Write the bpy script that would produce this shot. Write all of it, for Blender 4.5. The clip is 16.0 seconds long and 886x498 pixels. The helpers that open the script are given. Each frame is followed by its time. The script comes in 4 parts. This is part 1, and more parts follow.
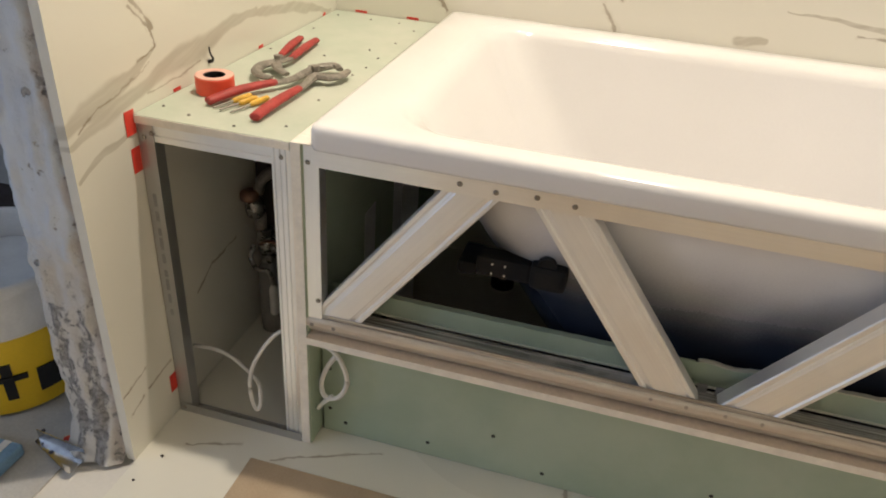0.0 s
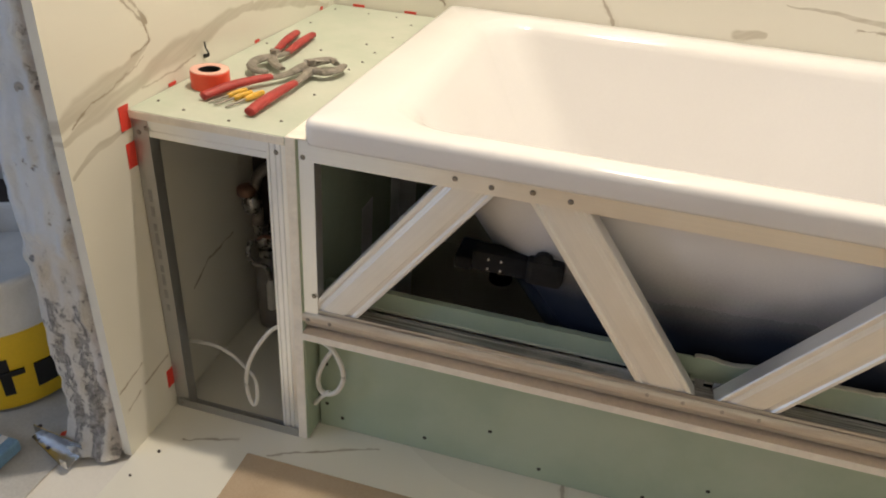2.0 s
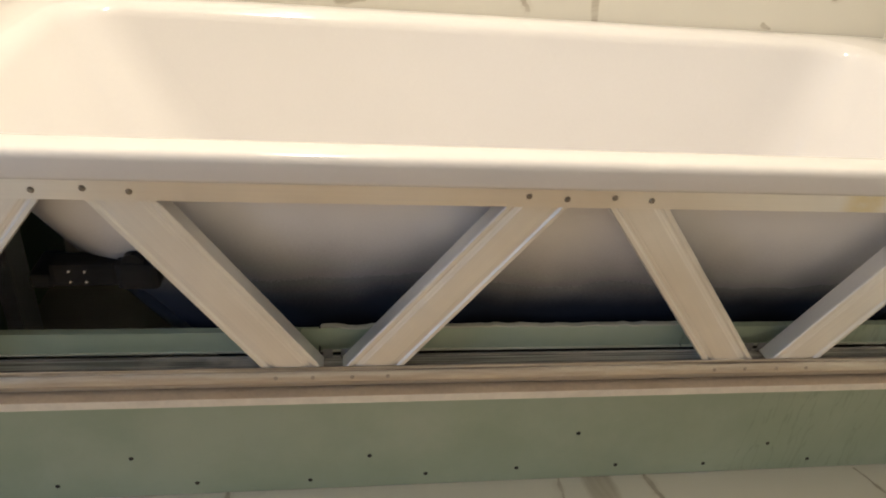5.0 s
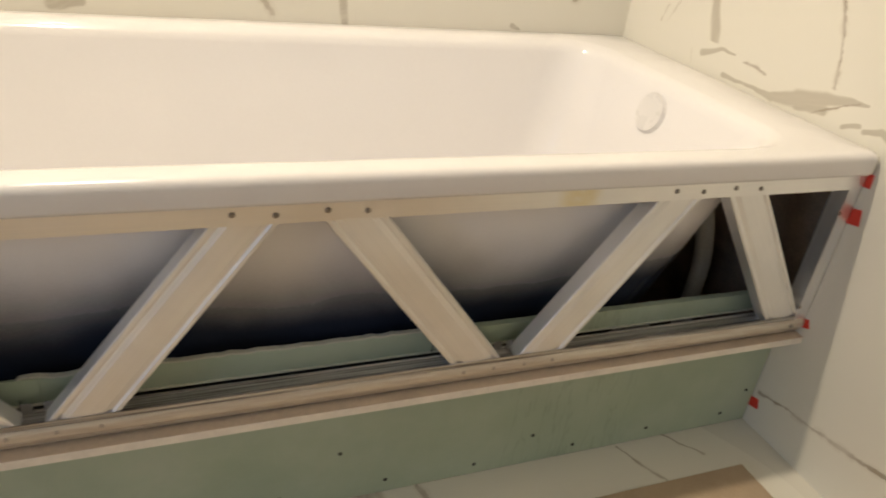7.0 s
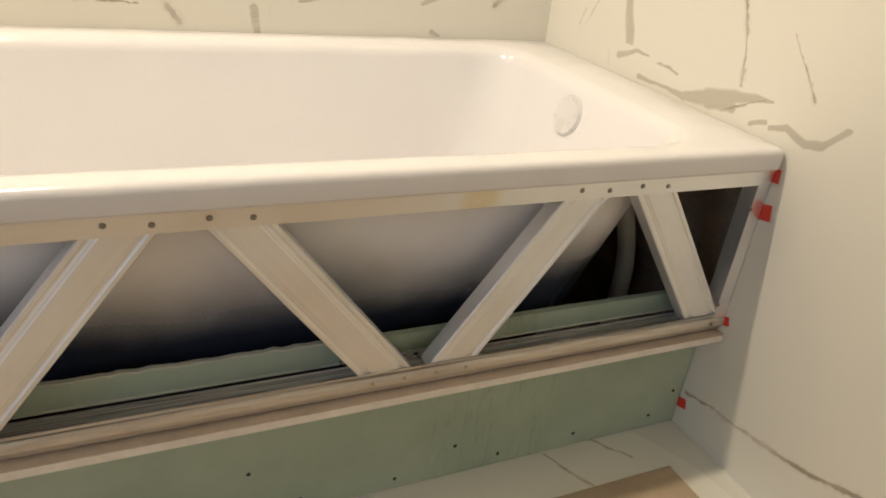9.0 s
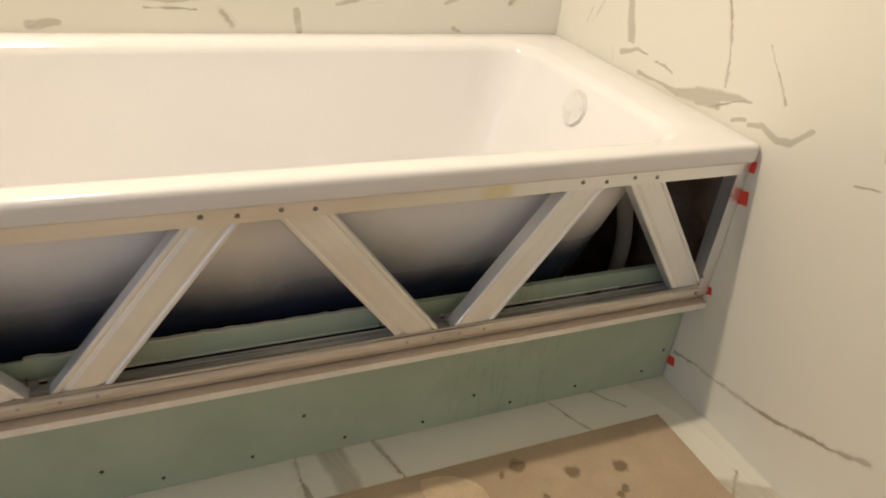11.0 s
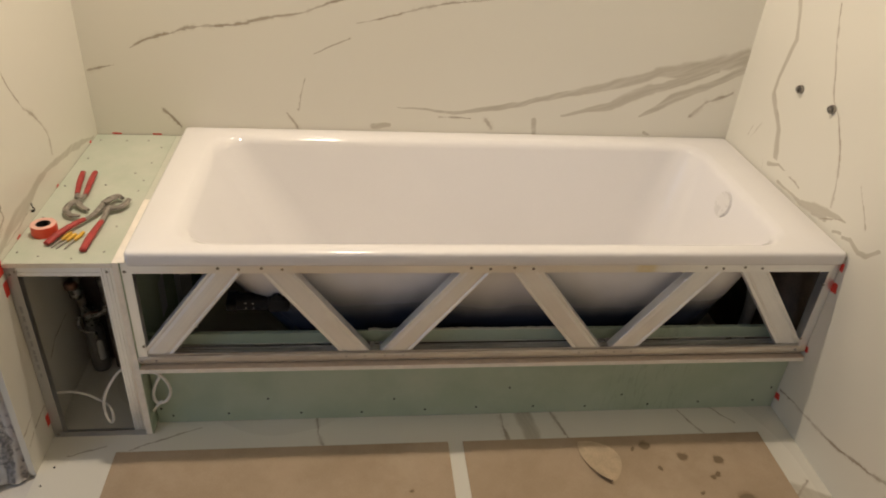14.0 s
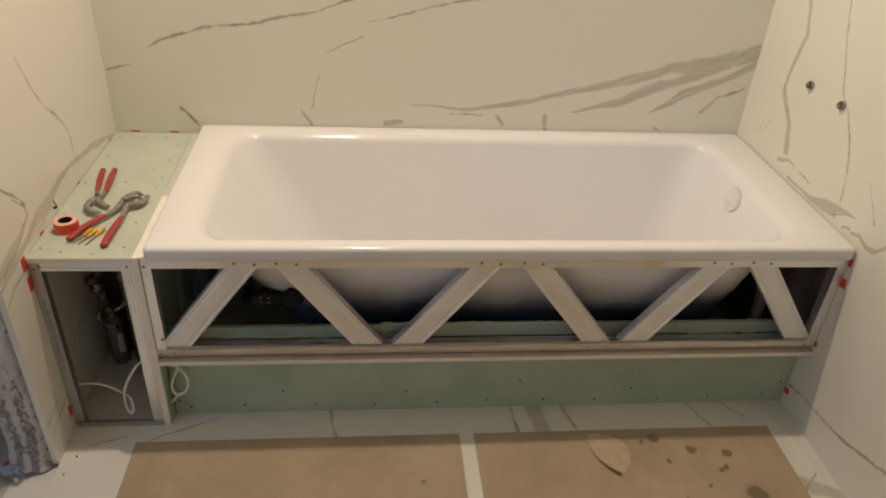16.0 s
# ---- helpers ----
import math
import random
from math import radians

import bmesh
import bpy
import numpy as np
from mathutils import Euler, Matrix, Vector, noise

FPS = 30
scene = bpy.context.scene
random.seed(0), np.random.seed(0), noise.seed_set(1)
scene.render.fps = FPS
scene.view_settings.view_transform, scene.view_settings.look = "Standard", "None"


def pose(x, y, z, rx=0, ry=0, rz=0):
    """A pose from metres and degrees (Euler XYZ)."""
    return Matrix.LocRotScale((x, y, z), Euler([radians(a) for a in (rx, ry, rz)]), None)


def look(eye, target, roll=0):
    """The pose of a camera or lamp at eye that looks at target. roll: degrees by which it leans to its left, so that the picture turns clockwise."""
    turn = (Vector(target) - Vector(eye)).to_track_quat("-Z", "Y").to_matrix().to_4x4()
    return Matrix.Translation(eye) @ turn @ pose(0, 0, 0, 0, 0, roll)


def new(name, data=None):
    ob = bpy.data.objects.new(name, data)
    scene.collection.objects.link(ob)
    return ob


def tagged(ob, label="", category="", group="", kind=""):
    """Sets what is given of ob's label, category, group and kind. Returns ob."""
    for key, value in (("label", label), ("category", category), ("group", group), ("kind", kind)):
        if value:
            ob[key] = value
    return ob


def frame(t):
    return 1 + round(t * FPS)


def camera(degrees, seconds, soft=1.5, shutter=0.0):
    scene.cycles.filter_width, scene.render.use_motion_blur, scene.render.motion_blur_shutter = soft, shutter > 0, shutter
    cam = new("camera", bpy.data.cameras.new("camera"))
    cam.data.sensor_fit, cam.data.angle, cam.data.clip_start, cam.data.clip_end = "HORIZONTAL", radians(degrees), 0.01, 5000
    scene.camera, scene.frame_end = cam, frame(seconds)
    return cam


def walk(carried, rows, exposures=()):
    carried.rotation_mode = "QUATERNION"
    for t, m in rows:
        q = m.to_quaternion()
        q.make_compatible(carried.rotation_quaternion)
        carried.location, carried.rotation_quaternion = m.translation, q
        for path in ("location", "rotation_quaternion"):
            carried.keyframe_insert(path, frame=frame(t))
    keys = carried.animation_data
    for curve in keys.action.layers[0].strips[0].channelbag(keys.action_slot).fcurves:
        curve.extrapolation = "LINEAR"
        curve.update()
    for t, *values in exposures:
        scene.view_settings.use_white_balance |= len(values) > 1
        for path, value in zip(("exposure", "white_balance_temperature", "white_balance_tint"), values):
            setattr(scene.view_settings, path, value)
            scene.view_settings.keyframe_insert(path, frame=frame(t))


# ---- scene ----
cam = camera(63.2, 16.0, soft=1.9, shutter=0.5)
PATH = [
    (0, (0.363, -0.785, 0.895), (-0.025, 0.89, -0.127), 4.6),
    (0.5, (0.367, -0.778, 0.895), (-0.028, 0.888, -0.139), 4.7),
    (1, (0.368, -0.778, 0.894), (-0.023, 0.891, -0.137), 4.7),
    (1.5, (0.365, -0.781, 0.888), (-0.027, 0.891, -0.136), 4.9),
    (2, (0.37, -0.78, 0.894), (-0.02, 0.887, -0.14), 4.5),
    (2.5, (0.378, -0.78, 0.894), (0.033, 0.897, -0.14), 4.8),
    (3, (0.397, -0.781, 0.886), (0.188, 0.923, -0.141), 5.4),
    (3.5, (0.435, -0.751, 0.875), (0.425, 0.968, -0.148), 5.2),
    (4, (0.490, -0.737, 0.861), (0.660, 0.994, -0.125), 5.4),
    (4.2, (0.508, -0.731, 0.862), (0.722, 0.994, -0.13), 5.6),
    (6.3, (0.624, -0.711, 0.881), (1.144, 0.941, -0.119), 6.8),
    (6.5, (0.646, -0.705, 0.875), (1.237, 0.936, -0.103), 7.4),
    (7, (0.703, -0.706, 0.874), (1.429, 0.892, -0.084), 7.8),
    (7.5, (0.758, -0.709, 0.863), (1.555, 0.872, -0.066), 7.7),
    (8, (0.779, -0.716, 0.86), (1.603, 0.863, -0.049), 7.3),
    (10.3, (0.788, -0.732, 0.864), (1.601, 0.85, -0.05), 7.4),
    (10.5, (0.759, -0.752, 0.883), (1.583, 0.803, -0.067), 7.4),
    (11, (0.697, -0.85, 0.975), (1.473, 0.693, -0.033), 7.2),
    (11.5, (0.64, -0.96, 1.085), (1.383, 0.571, 0.034), 7.3),
    (12, (0.574, -1.107, 1.201), (1.207, 0.465, 0.139), 5.9),
    (12.5, (0.53, -1.218, 1.297), (1.043, 0.387, 0.22), 4.6),
    (13, (0.521, -1.308, 1.366), (0.919, 0.307, 0.256), 2.7),
    (13.5, (0.508, -1.362, 1.41), (0.798, 0.297, 0.332), 3.0),
    (14, (0.5, -1.39, 1.441), (0.746, 0.289, 0.383), 4.5),
    (14.5, (0.491, -1.399, 1.448), (0.718, 0.276, 0.379), 4.7),
    (15, (0.497, -1.412, 1.459), (0.707, 0.258, 0.38), 4.0),
    (15.5, (0.498, -1.418, 1.455), (0.716, 0.259, 0.387), 4.1),
    (16, (0.505, -1.414, 1.461), (0.711, 0.26, 0.386), 3.8),
]
walk(cam, [(t, look(eye, target, roll)) for t, eye, target, roll in PATH], exposures=[(0, 0.84, 6150, 13), (4, 0.83, 6250, 13), (7, 0.77, 6430, 13), (8, 0.77, 6430, 13), (11.5, 0.80, 6450, 13), (12, 0.78, 6450, 13), (13, 0.53, 6450, 14), (14, 0.32, 6500, 16), (16, 0.2, 6500, 16)])

# ---------------------------------------------------------------- light
LAMP = (0.42, 0.285, 2.45)
world = bpy.data.worlds.new("world")
scene.world = world
world.use_nodes = True
world.node_tree.nodes["Background"].inputs[0].default_value = (0.55, 0.7, 1.0, 1)
world.node_tree.nodes["Background"].inputs[1].default_value = 0.05


def lamp(name, kind, place, power, colour, **more):
    data = bpy.data.lights.new(name, kind)
    data.energy, data.color = power, colour
    ob = new(name, data)
    ob.location = place
    return ob, data


bulb, bulb_data = lamp("ceiling_downlight", "SPOT", LAMP, 62.0, (1.0, 0.855, 0.635))
bulb_data.spot_size, bulb_data.spot_blend, bulb_data.shadow_soft_size = radians(160), 0.5, 0.035
day, day_data = lamp("window_daylight", "AREA", (-2.515, -1.80, 1.40), 9.0, (0.62, 0.78, 1.0))
day_data.shape, day_data.size, day_data.size_y = "RECTANGLE", 0.8, 1.3
day.rotation_euler = (radians(90), 0, radians(-90))


# ---------------------------------------------------------------- materials
class Nodes:
    """A small writer of shader nodes."""

    def __init__(self, name):
        self.mat = bpy.data.materials.new(name)
        self.mat.use_nodes = True
        self.tree = self.mat.node_tree
        self.bsdf = self.tree.nodes["Principled BSDF"]

    def put(self, socket, value):
        if isinstance(value, bpy.types.NodeSocket):
            self.tree.links.new(value, socket)
        elif value is not None:
            socket.default_value = value

    def math(self, op, a, b=None, c=None, clamp=False):
        n = self.tree.nodes.new("ShaderNodeMath")
        n.operation, n.use_clamp = op, clamp
        for s, v in zip(n.inputs, (a, b, c)):
            self.put(s, v)
        return n.outputs[0]

    def vmath(self, op, a, b=None, scale=None):
        n = self.tree.nodes.new("ShaderNodeVectorMath")
        n.operation = op
        self.put(n.inputs[0], a)
        if b is not None:
            self.put(n.inputs[1], b)
        if scale is not None:
            self.put(n.inputs[3], scale)
        return n.outputs[1] if op in ("LENGTH", "DISTANCE", "DOT_PRODUCT") else n.outputs[0]

    def place(self):
        return self.tree.nodes.new("ShaderNodeNewGeometry").outputs["Position"]

    def local(self):
        return self.tree.nodes.new("ShaderNodeTexCoord").outputs["Object"]

    def random(self):
        return self.tree.nodes.new("ShaderNodeObjectInfo").outputs["Random"]

    def noise(self, where, scale, detail=4, rough=0.55, colour=False):
        n = self.tree.nodes.new("ShaderNodeTexNoise")
        self.put(n.inputs["Vector"], where)
        n.inputs["Scale"].default_value, n.inputs["Detail"].default_value, n.inputs["Roughness"].default_value = scale, detail, rough
        return n.outputs[1] if colour else n.outputs[0]

    def span(self, v, a, b, c=0.0, d=1.0, smooth=True):
        n = self.tree.nodes.new("ShaderNodeMapRange")
        n.interpolation_type = "SMOOTHSTEP" if smooth else "LINEAR"
        for s, x in zip(n.inputs, (v, a, b, c, d)):
            self.put(s, x)
        return n.outputs[0]

    def mix(self, f, a, b):
        n = self.tree.nodes.new("ShaderNodeMix")
        n.data_type = "RGBA"
        self.put(n.inputs[0], f)
        self.put(n.inputs[6], (*a, 1) if isinstance(a, tuple) else a)
        self.put(n.inputs[7], (*b, 1) if isinstance(b, tuple) else b)
        return n.outputs[2]

    def split(self, v):
        n = self.tree.nodes.new("ShaderNodeSeparateXYZ")
        self.put(n.inputs[0], v)
        return n.outputs

    def join(self, x, y, z=0.0):
        n = self.tree.nodes.new("ShaderNodeCombineXYZ")
        for s, v in zip(n.inputs, (x, y, z)):
            self.put(s, v)
        return n.outputs[0]

    def bump(self, height, strength=0.3, distance=0.002):
        n = self.tree.nodes.new("ShaderNodeBump")
        n.inputs["Strength"].default_value, n.inputs["Distance"].default_value = strength, distance
        self.put(n.inputs["Height"], height)
        self.put(self.bsdf.inputs["Normal"], n.outputs[0])

    def done(self, colour=None, rough=None, metal=None, coat=None):
        for key, v in (("Base Color", colour), ("Roughness", rough), ("Metallic", metal), ("Coat Weight", coat)):
            if v is not None:
                self.put(self.bsdf.inputs[key], (*v, 1) if isinstance(v, tuple) and len(v) == 3 else v)
        return self.mat


def vein_group():
    g = bpy.data.node_groups.new("vein", "ShaderNodeTree")
    for label, kind in (("P", "NodeSocketVector"), ("A", "NodeSocketVector"), ("B", "NodeSocketVector"), ("W", "NodeSocketFloat"), ("W2", "NodeSocketFloat")):
        g.interface.new_socket(label, in_out="INPUT", socket_type=kind)
    g.interface.new_socket("Mask", in_out="OUTPUT", socket_type="NodeSocketFloat")
    g.interface.new_socket("Halo", in_out="OUTPUT", socket_type="NodeSocketFloat")
    i, o = g.nodes.new("NodeGroupInput"), g.nodes.new("NodeGroupOutput")

    def vm(op, *ins):
        n = g.nodes.new("ShaderNodeVectorMath")
        n.operation = op
        for k, v in enumerate(ins):
            g.links.new(v, n.inputs[3 if op == "SCALE" and k == 1 else k])
        return n.outputs[1] if op in ("DOT_PRODUCT", "LENGTH") else n.outputs[0]

    pa, ba = vm("SUBTRACT", i.outputs[0], i.outputs[1]), vm("SUBTRACT", i.outputs[2], i.outputs[1])
    div = g.nodes.new("ShaderNodeMath")
    div.operation, div.use_clamp = "DIVIDE", True
    g.links.new(vm("DOT_PRODUCT", pa, ba), div.inputs[0])
    g.links.new(vm("DOT_PRODUCT", ba, ba), div.inputs[1])
    d = vm("LENGTH", vm("SUBTRACT", pa, vm("SCALE", ba, div.outputs[0])))
    r = g.nodes.new("ShaderNodeMath")
    r.operation = "DIVIDE"
    taper = g.nodes.new("ShaderNodeMapRange")
    g.links.new(div.outputs[0], taper.inputs[0])
    g.links.new(i.outputs[3], taper.inputs[3])
    g.links.new(i.outputs[4], taper.inputs[4])
    g.links.new(d, r.inputs[0])
    g.links.new(taper.outputs[0], r.inputs[1])
    for slot, reach in ((0, 1.0), (1, 2.4)):
        m = g.nodes.new("ShaderNodeMapRange")
        m.interpolation_type = "SMOOTHSTEP"
        g.links.new(r.outputs[0], m.inputs[0])
        for k, v in ((1, reach), (2, reach * 0.5), (3, 0.0), (4, 1.0)):
            m.inputs[k].default_value = v
        g.links.new(m.outputs[0], o.inputs[slot])
    return g


VEIN = vein_group()


def marble(name, axes, fine, broad=(), base=(0.805, 0.785, 0.705), rough=0.22, grain=20, smoke=0.42, strength=0.74):
    """Glazed tile with marble veins. fine and broad: rows of a vein's two ends and half width, in metres on the wall."""
    n = Nodes(name)
    p = n.place()
    xyz = n.split(p)
    flat = n.join(xyz[axes[0]], xyz[axes[1]])
    shift = n.vmath("SUBTRACT", n.noise(p, 9, 5, 0.6, True), (0.5, 0.5, 0.5))
    small = n.vmath("SUBTRACT", n.noise(p, 60, 3, 0.6, True), (0.5, 0.5, 0.5))
    way = n.vmath("ADD", flat, n.vmath("ADD", n.vmath("SCALE", shift, scale=0.026), n.vmath("SCALE", small, scale=0.006)))
    way = n.vmath("MULTIPLY", way, (1, 1, 0))
    calm = n.vmath("MULTIPLY", n.vmath("ADD", flat, n.vmath("SCALE", n.vmath("SUBTRACT", n.noise(p, 7, 3, 0.55, True), (0.5, 0.5, 0.5)), scale=0.034)), (1, 1, 0))
    vary = n.span(n.noise(p, 30, 4, 0.65), 0.3, 0.7, 0.18, 1.25)
    gentle = n.span(n.noise(p, 9, 3), 0.3, 0.7, 0.75, 1.2)

    def total(rows, where, change):
        out = None
        for a, b, c, d, w, *w2 in rows:
            v = n.tree.nodes.new("ShaderNodeGroup")
            v.node_tree = VEIN
            n.put(v.inputs[0], where)
            v.inputs[1].default_value, v.inputs[2].default_value = (a, b, 0), (c, d, 0)
            n.put(v.inputs[3], n.math("MULTIPLY", change, w))
            n.put(v.inputs[4], n.math("MULTIPLY", change, w2[0] if w2 else w))
            out = v.outputs[:2] if out is None else [n.math("MAXIMUM", p0, p1) for p0, p1 in zip(out, v.outputs)]
        return out if out is not None else (0.0, 0.0)

    cloud = n.span(n.noise(p, 0.9, 1, 0.4), 0.2, 0.8, 0, 0.12, False)
    ca, sa = math.cos(radians(grain)), math.sin(radians(grain))
    along, across = n.vmath("DOT_PRODUCT", calm, (ca, sa, 0)), n.vmath("DOT_PRODUCT", calm, (-sa, ca, 0))
    streak = n.span(n.noise(n.join(n.math("MULTIPLY", along, 7.0), n.math("MULTIPLY", across, 95.0)), 1.0, 4, 0.6), 0.32, 0.62, smoke, 1)
    colour = n.mix(cloud, base, (0.56, 0.53, 0.48))
    fade = n.span(n.noise(p, 12, 4, 0.6), 0.32, 0.62, 0.35, 1)
    colour = n.mix(n.math("MULTIPLY", total(broad, calm, gentle)[0], n.math("MULTIPLY", streak, strength)), colour, (0.44, 0.40, 0.32))
    line, halo = total(fine, way, vary)
    colour = n.mix(n.math("MULTIPLY", halo, 0.16), colour, (0.46, 0.40, 0.32))
    colour = n.mix(n.math("MULTIPLY", line, n.math("MULTIPLY", fade, 0.85)), colour, (0.33, 0.275, 0.205))
    n.bump(n.noise(p, 180, 2), 0.03, 0.0006)
    return n.done(colour, n.span(n.noise(p, 1.3, 1), 0.3, 0.7, rough - 0.02, rough + 0.04))


BACK_FINE = [
    (-.125, .793, -.083, .815, .002, .006), (-.083, .815, .032, .852, .007), (.032, .854, .206, .872, .006), (.206, .875, .358, .912, .005),
    (.358, .912, .62, 1.0, .005), (-.247, .722, -.173, .739, .006, .002), (.51, .885, .718, .94, .002, .005), (.718, .94, 1.0, .985, .004, .003),
    (.387, .791, .486, .842, .0015, .003), (-.055, .612, -.012, .562, .004, .009), (.301, .607, .331, .565, .004, .007), (.359, .719, .334, .62, .0015, .003),
    (.909, .604, .93, .572, .006), (.76, .61, .86, .606, .003), (1.57, .631, 1.612, .674, .006), (1.612, .674, 1.69, .708, .008)]
BACK_BROAD = [
    (.63, .636, .80, .622, .002, .007), (.80, .622, .95, .648, .007, .010), (.95, .648, 1.185, .698, .010, .014), (1.185, .698, 1.43, .764, .014, .020),
    (1.43, .766, 1.73, .824, .021, .042), (1.15, .622, 1.30, .66, .005, .020), (1.30, .66, 1.42, .715, .020, .025), (1.42, .715, 1.62, .785, .021, .018),
    (1.40, .626, 1.49, .683, .005, .018), (1.49, .683, 1.72, .785, .018, .018), (.563, .571, .611, .573, .013, .008), (1.059, .607, 1.068, .56, .013, .011), (1.43, .572, 1.45, .566, .007, .003)]
RIGHT_FINE = [
    (.351, 1.072, .32, .996, .0035), (.32, .996, .28, .922, .003), (.28, .922, .249, .858, .003), (.249, .858, .208, .825, .003), (.208, .825, .160, .758, .0035),
    (.160, .758, .130, .690, .004), (.130, .690, .113, .621, .0045), (.314, .606, .281, .607, .003), (.281, .607, .258, .603, .0035), (.044, .718, .010, .68, .0015, .002),
    (.010, .68, -.023, .635, .002, .003), (.567, .659, .577, .625, .002), (.525, .685, .559, .627, .002), (.461, .593, .452, .570, .002),
    (.137, .572, .118, .583, .0035), (.118, .583, .058, .615, .0035, .002), (.025, .072, -.030, .089, .0045), (-.030, .089, -.089, .093, .0045), (-.089, .093, -.177, .106, .005),
    (-.177, .106, -.227, .116, .005), (-.227, .116, -.307, .144, .005), (-.307, .144, -.338, .150, .006), (-.338, .150, -.403, .184, .006),
    (-.436, .238, -.49, .243, .004, .009), (-.482, .272, -.49, .243, .012), (-.49, .243, -.501, .32, .008, .004), (-.49, .243, -.54, .231, .012, .009), (-.49, .243, -.482, .204, .008, .005),
    (-.482, .204, -.48, .108, .005, .003), (-.196, .57, -.236, .58, .002), (.44, .72, .52, .80, .002)]
RIGHT_BROAD = [
    (.526, 1.033, .489, .942, .012), (.489, .942, .510, .83, .010, .008), (.510, .83, .512, .781, .008, .010), (.512, .781, .470, .735, .012, .015), (.470, .735, .434, .699, .015),
    (.434, .699, .405, .618, .015, .013), (.429, .596, .376, .613, .012, .005), (.376, .613, .345, .61, .005, .002), (.358, .571, .299, .570, .008, .003), (.299, .570, .227, .572, .004, .008),
    (.227, .575, .176, .588, .008, .019), (.176, .590, .125, .598, .020, .020), (.125, .600, .045, .617, .018, .003), (.170, .577, .118, .584, .010, .013),
    (.074, .570, .046, .581, .006), (.035, .576, .006, .588, .006, .007), (.006, .588, -.033, .577, .008), (-.033, .577, -.061, .584, .008), (-.061, .584, -.094, .615, .008),
    (-.085, 1.10, -.121, .963, .022), (-.121, .963, -.159, .854, .021, .019), (-.159, .854, -.206, .744, .019, .016), (-.206, .744, -.216, .669, .013, .011), (-.216, .669, -.231, .623, .011),
    (-.21, .752, -.255, .699, .013, .008), (-.255, .699, -.290, .657, .007, .004), (-.288, .659, -.294, .628, .004), (-.288, .611, -.304, .609, .007, .004)]
LEFT_FINE = [
    (.019, .663, .053, .632, .0035), (.053, .632, .062, .609, .004), (.062, .607, .020, .595, .003), (.191, .918, .24, .823, .002), (.24, .823, .276, .772, .003),
    (.276, .772, .314, .745, .005), (.314, .745, .367, .675, .0045), (.367, .675, .371, .615, .003), (-.016, .707, .039, .658, .005), (.039, .658, .060, .630, .005),
    (-.12, .125, -.064, .142, .003), (-.063, .101, -.005, .107, .003), (-.109, .083, -.079, .095, .003), (.091, .18, .141, .213, .003), (.141, .213, .223, .220, .003, .002), (.045, .590, -.02, .566, .002), (-.02, .566, -.11, .538, .002), (.17, .556, .03, .546, .002)]
LEFT_BROAD = [
    (.060, .603, .020, .588, .003, .010), (.020, .588, -.03, .575, .010, .018), (-.03, .575, -.085, .560, .018, .020), (-.085, .560, -.125, .545, .020, .012),
    (.348, .599, .264, .592, .005, .015), (.264, .592, .178, .574, .015, .021), (.178, .574, .091, .571, .021, .018), (.091, .571, .038, .562, .018, .015), (.038, .562, -.035, .550, .015, .015),
    (-.035, .550, -.12, .525, .015, .008), (-.005, .51, -.059, .502, .003, .009), (-.059, .502, -.12, .476, .009, .005),
    (.663, .536, .569, .555, .004, .010), (.569, .555, .395, .585, .010, .012), (.395, .585, .300, .597, .012, .005)]
FLOOR_FINE = [
    (.402, .05, .41, -.02, .004), (.41, -.02, .428, -.09, .005), (1.046, .05, 1.08, -.08, .006), (.909, .05, .905, -.01, .005),
    (.905, -.01, .918, -.09, .009), (-.2, -.07, -.12, -.038, .0028), (-.06, -.056, .102, .014, .0028), (1.42, .03, 1.47, -.07, .003),
    (1.60, -.30, 1.672, -.235, .005), (1.52, .04, 1.57, -.02, .003), (-.24, -.3, -.1, -.42, .005)]
FLOOR_BROAD = [(.965, .05, .985, -.08, .03), (1.62, -.26, 1.75, -.33, .03), (1.66, -.42, 1.75, -.40, .022), (.30, -.9, .8, -1.2, .03)]

M_BACK = marble("tile_back", (0, 2), BACK_FINE, BACK_BROAD, smoke=0.6)


def between(rows, low, high):
    return [r for r in rows if low <= (r[1] + r[3]) / 2 < high]


M_RIGHT = [marble("tile_right", (1, 2), between(RIGHT_FINE, a, b), between(RIGHT_BROAD, a, b), grain=g, smoke=k, strength=0.72) for a, b, g, k in ((0, .62, -12, 0.88), (.62, 3, 85, 0.75))]
M_LEFT = marble("tile_left", (1, 2), LEFT_FINE, LEFT_BROAD, grain=15, smoke=0.72, strength=0.60)
M_FLOOR = marble("tile_floor", (0, 1), FLOOR_FINE, FLOOR_BROAD, rough=0.28, grain=-75, smoke=0.7)


def m_plain(name, colour, rough=0.5, metal=0.0, spread=0.12, scale=12.0, bump=0.0, grain=200.0, coat=None):
    n = Nodes(name)
    p = n.place()
    f = n.math("ADD", n.math("MULTIPLY", n.noise(p, scale, 5, 0.6), 0.7), n.math("MULTIPLY", n.noise(p, grain, 2), 0.3))
    dark, light = tuple(c * (1 - spread) for c in colour), tuple(min(1, c * (1 + spread)) for c in colour)
    if bump:
        n.bump(n.noise(p, grain, 3), bump, 0.001)
    return n.done(n.mix(n.span(f, 0.3, 0.7), dark, light), n.span(n.noise(p, scale * 2, 4), 0.3, 0.7, max(0.04, rough - 0.08), rough + 0.08), metal, coat)


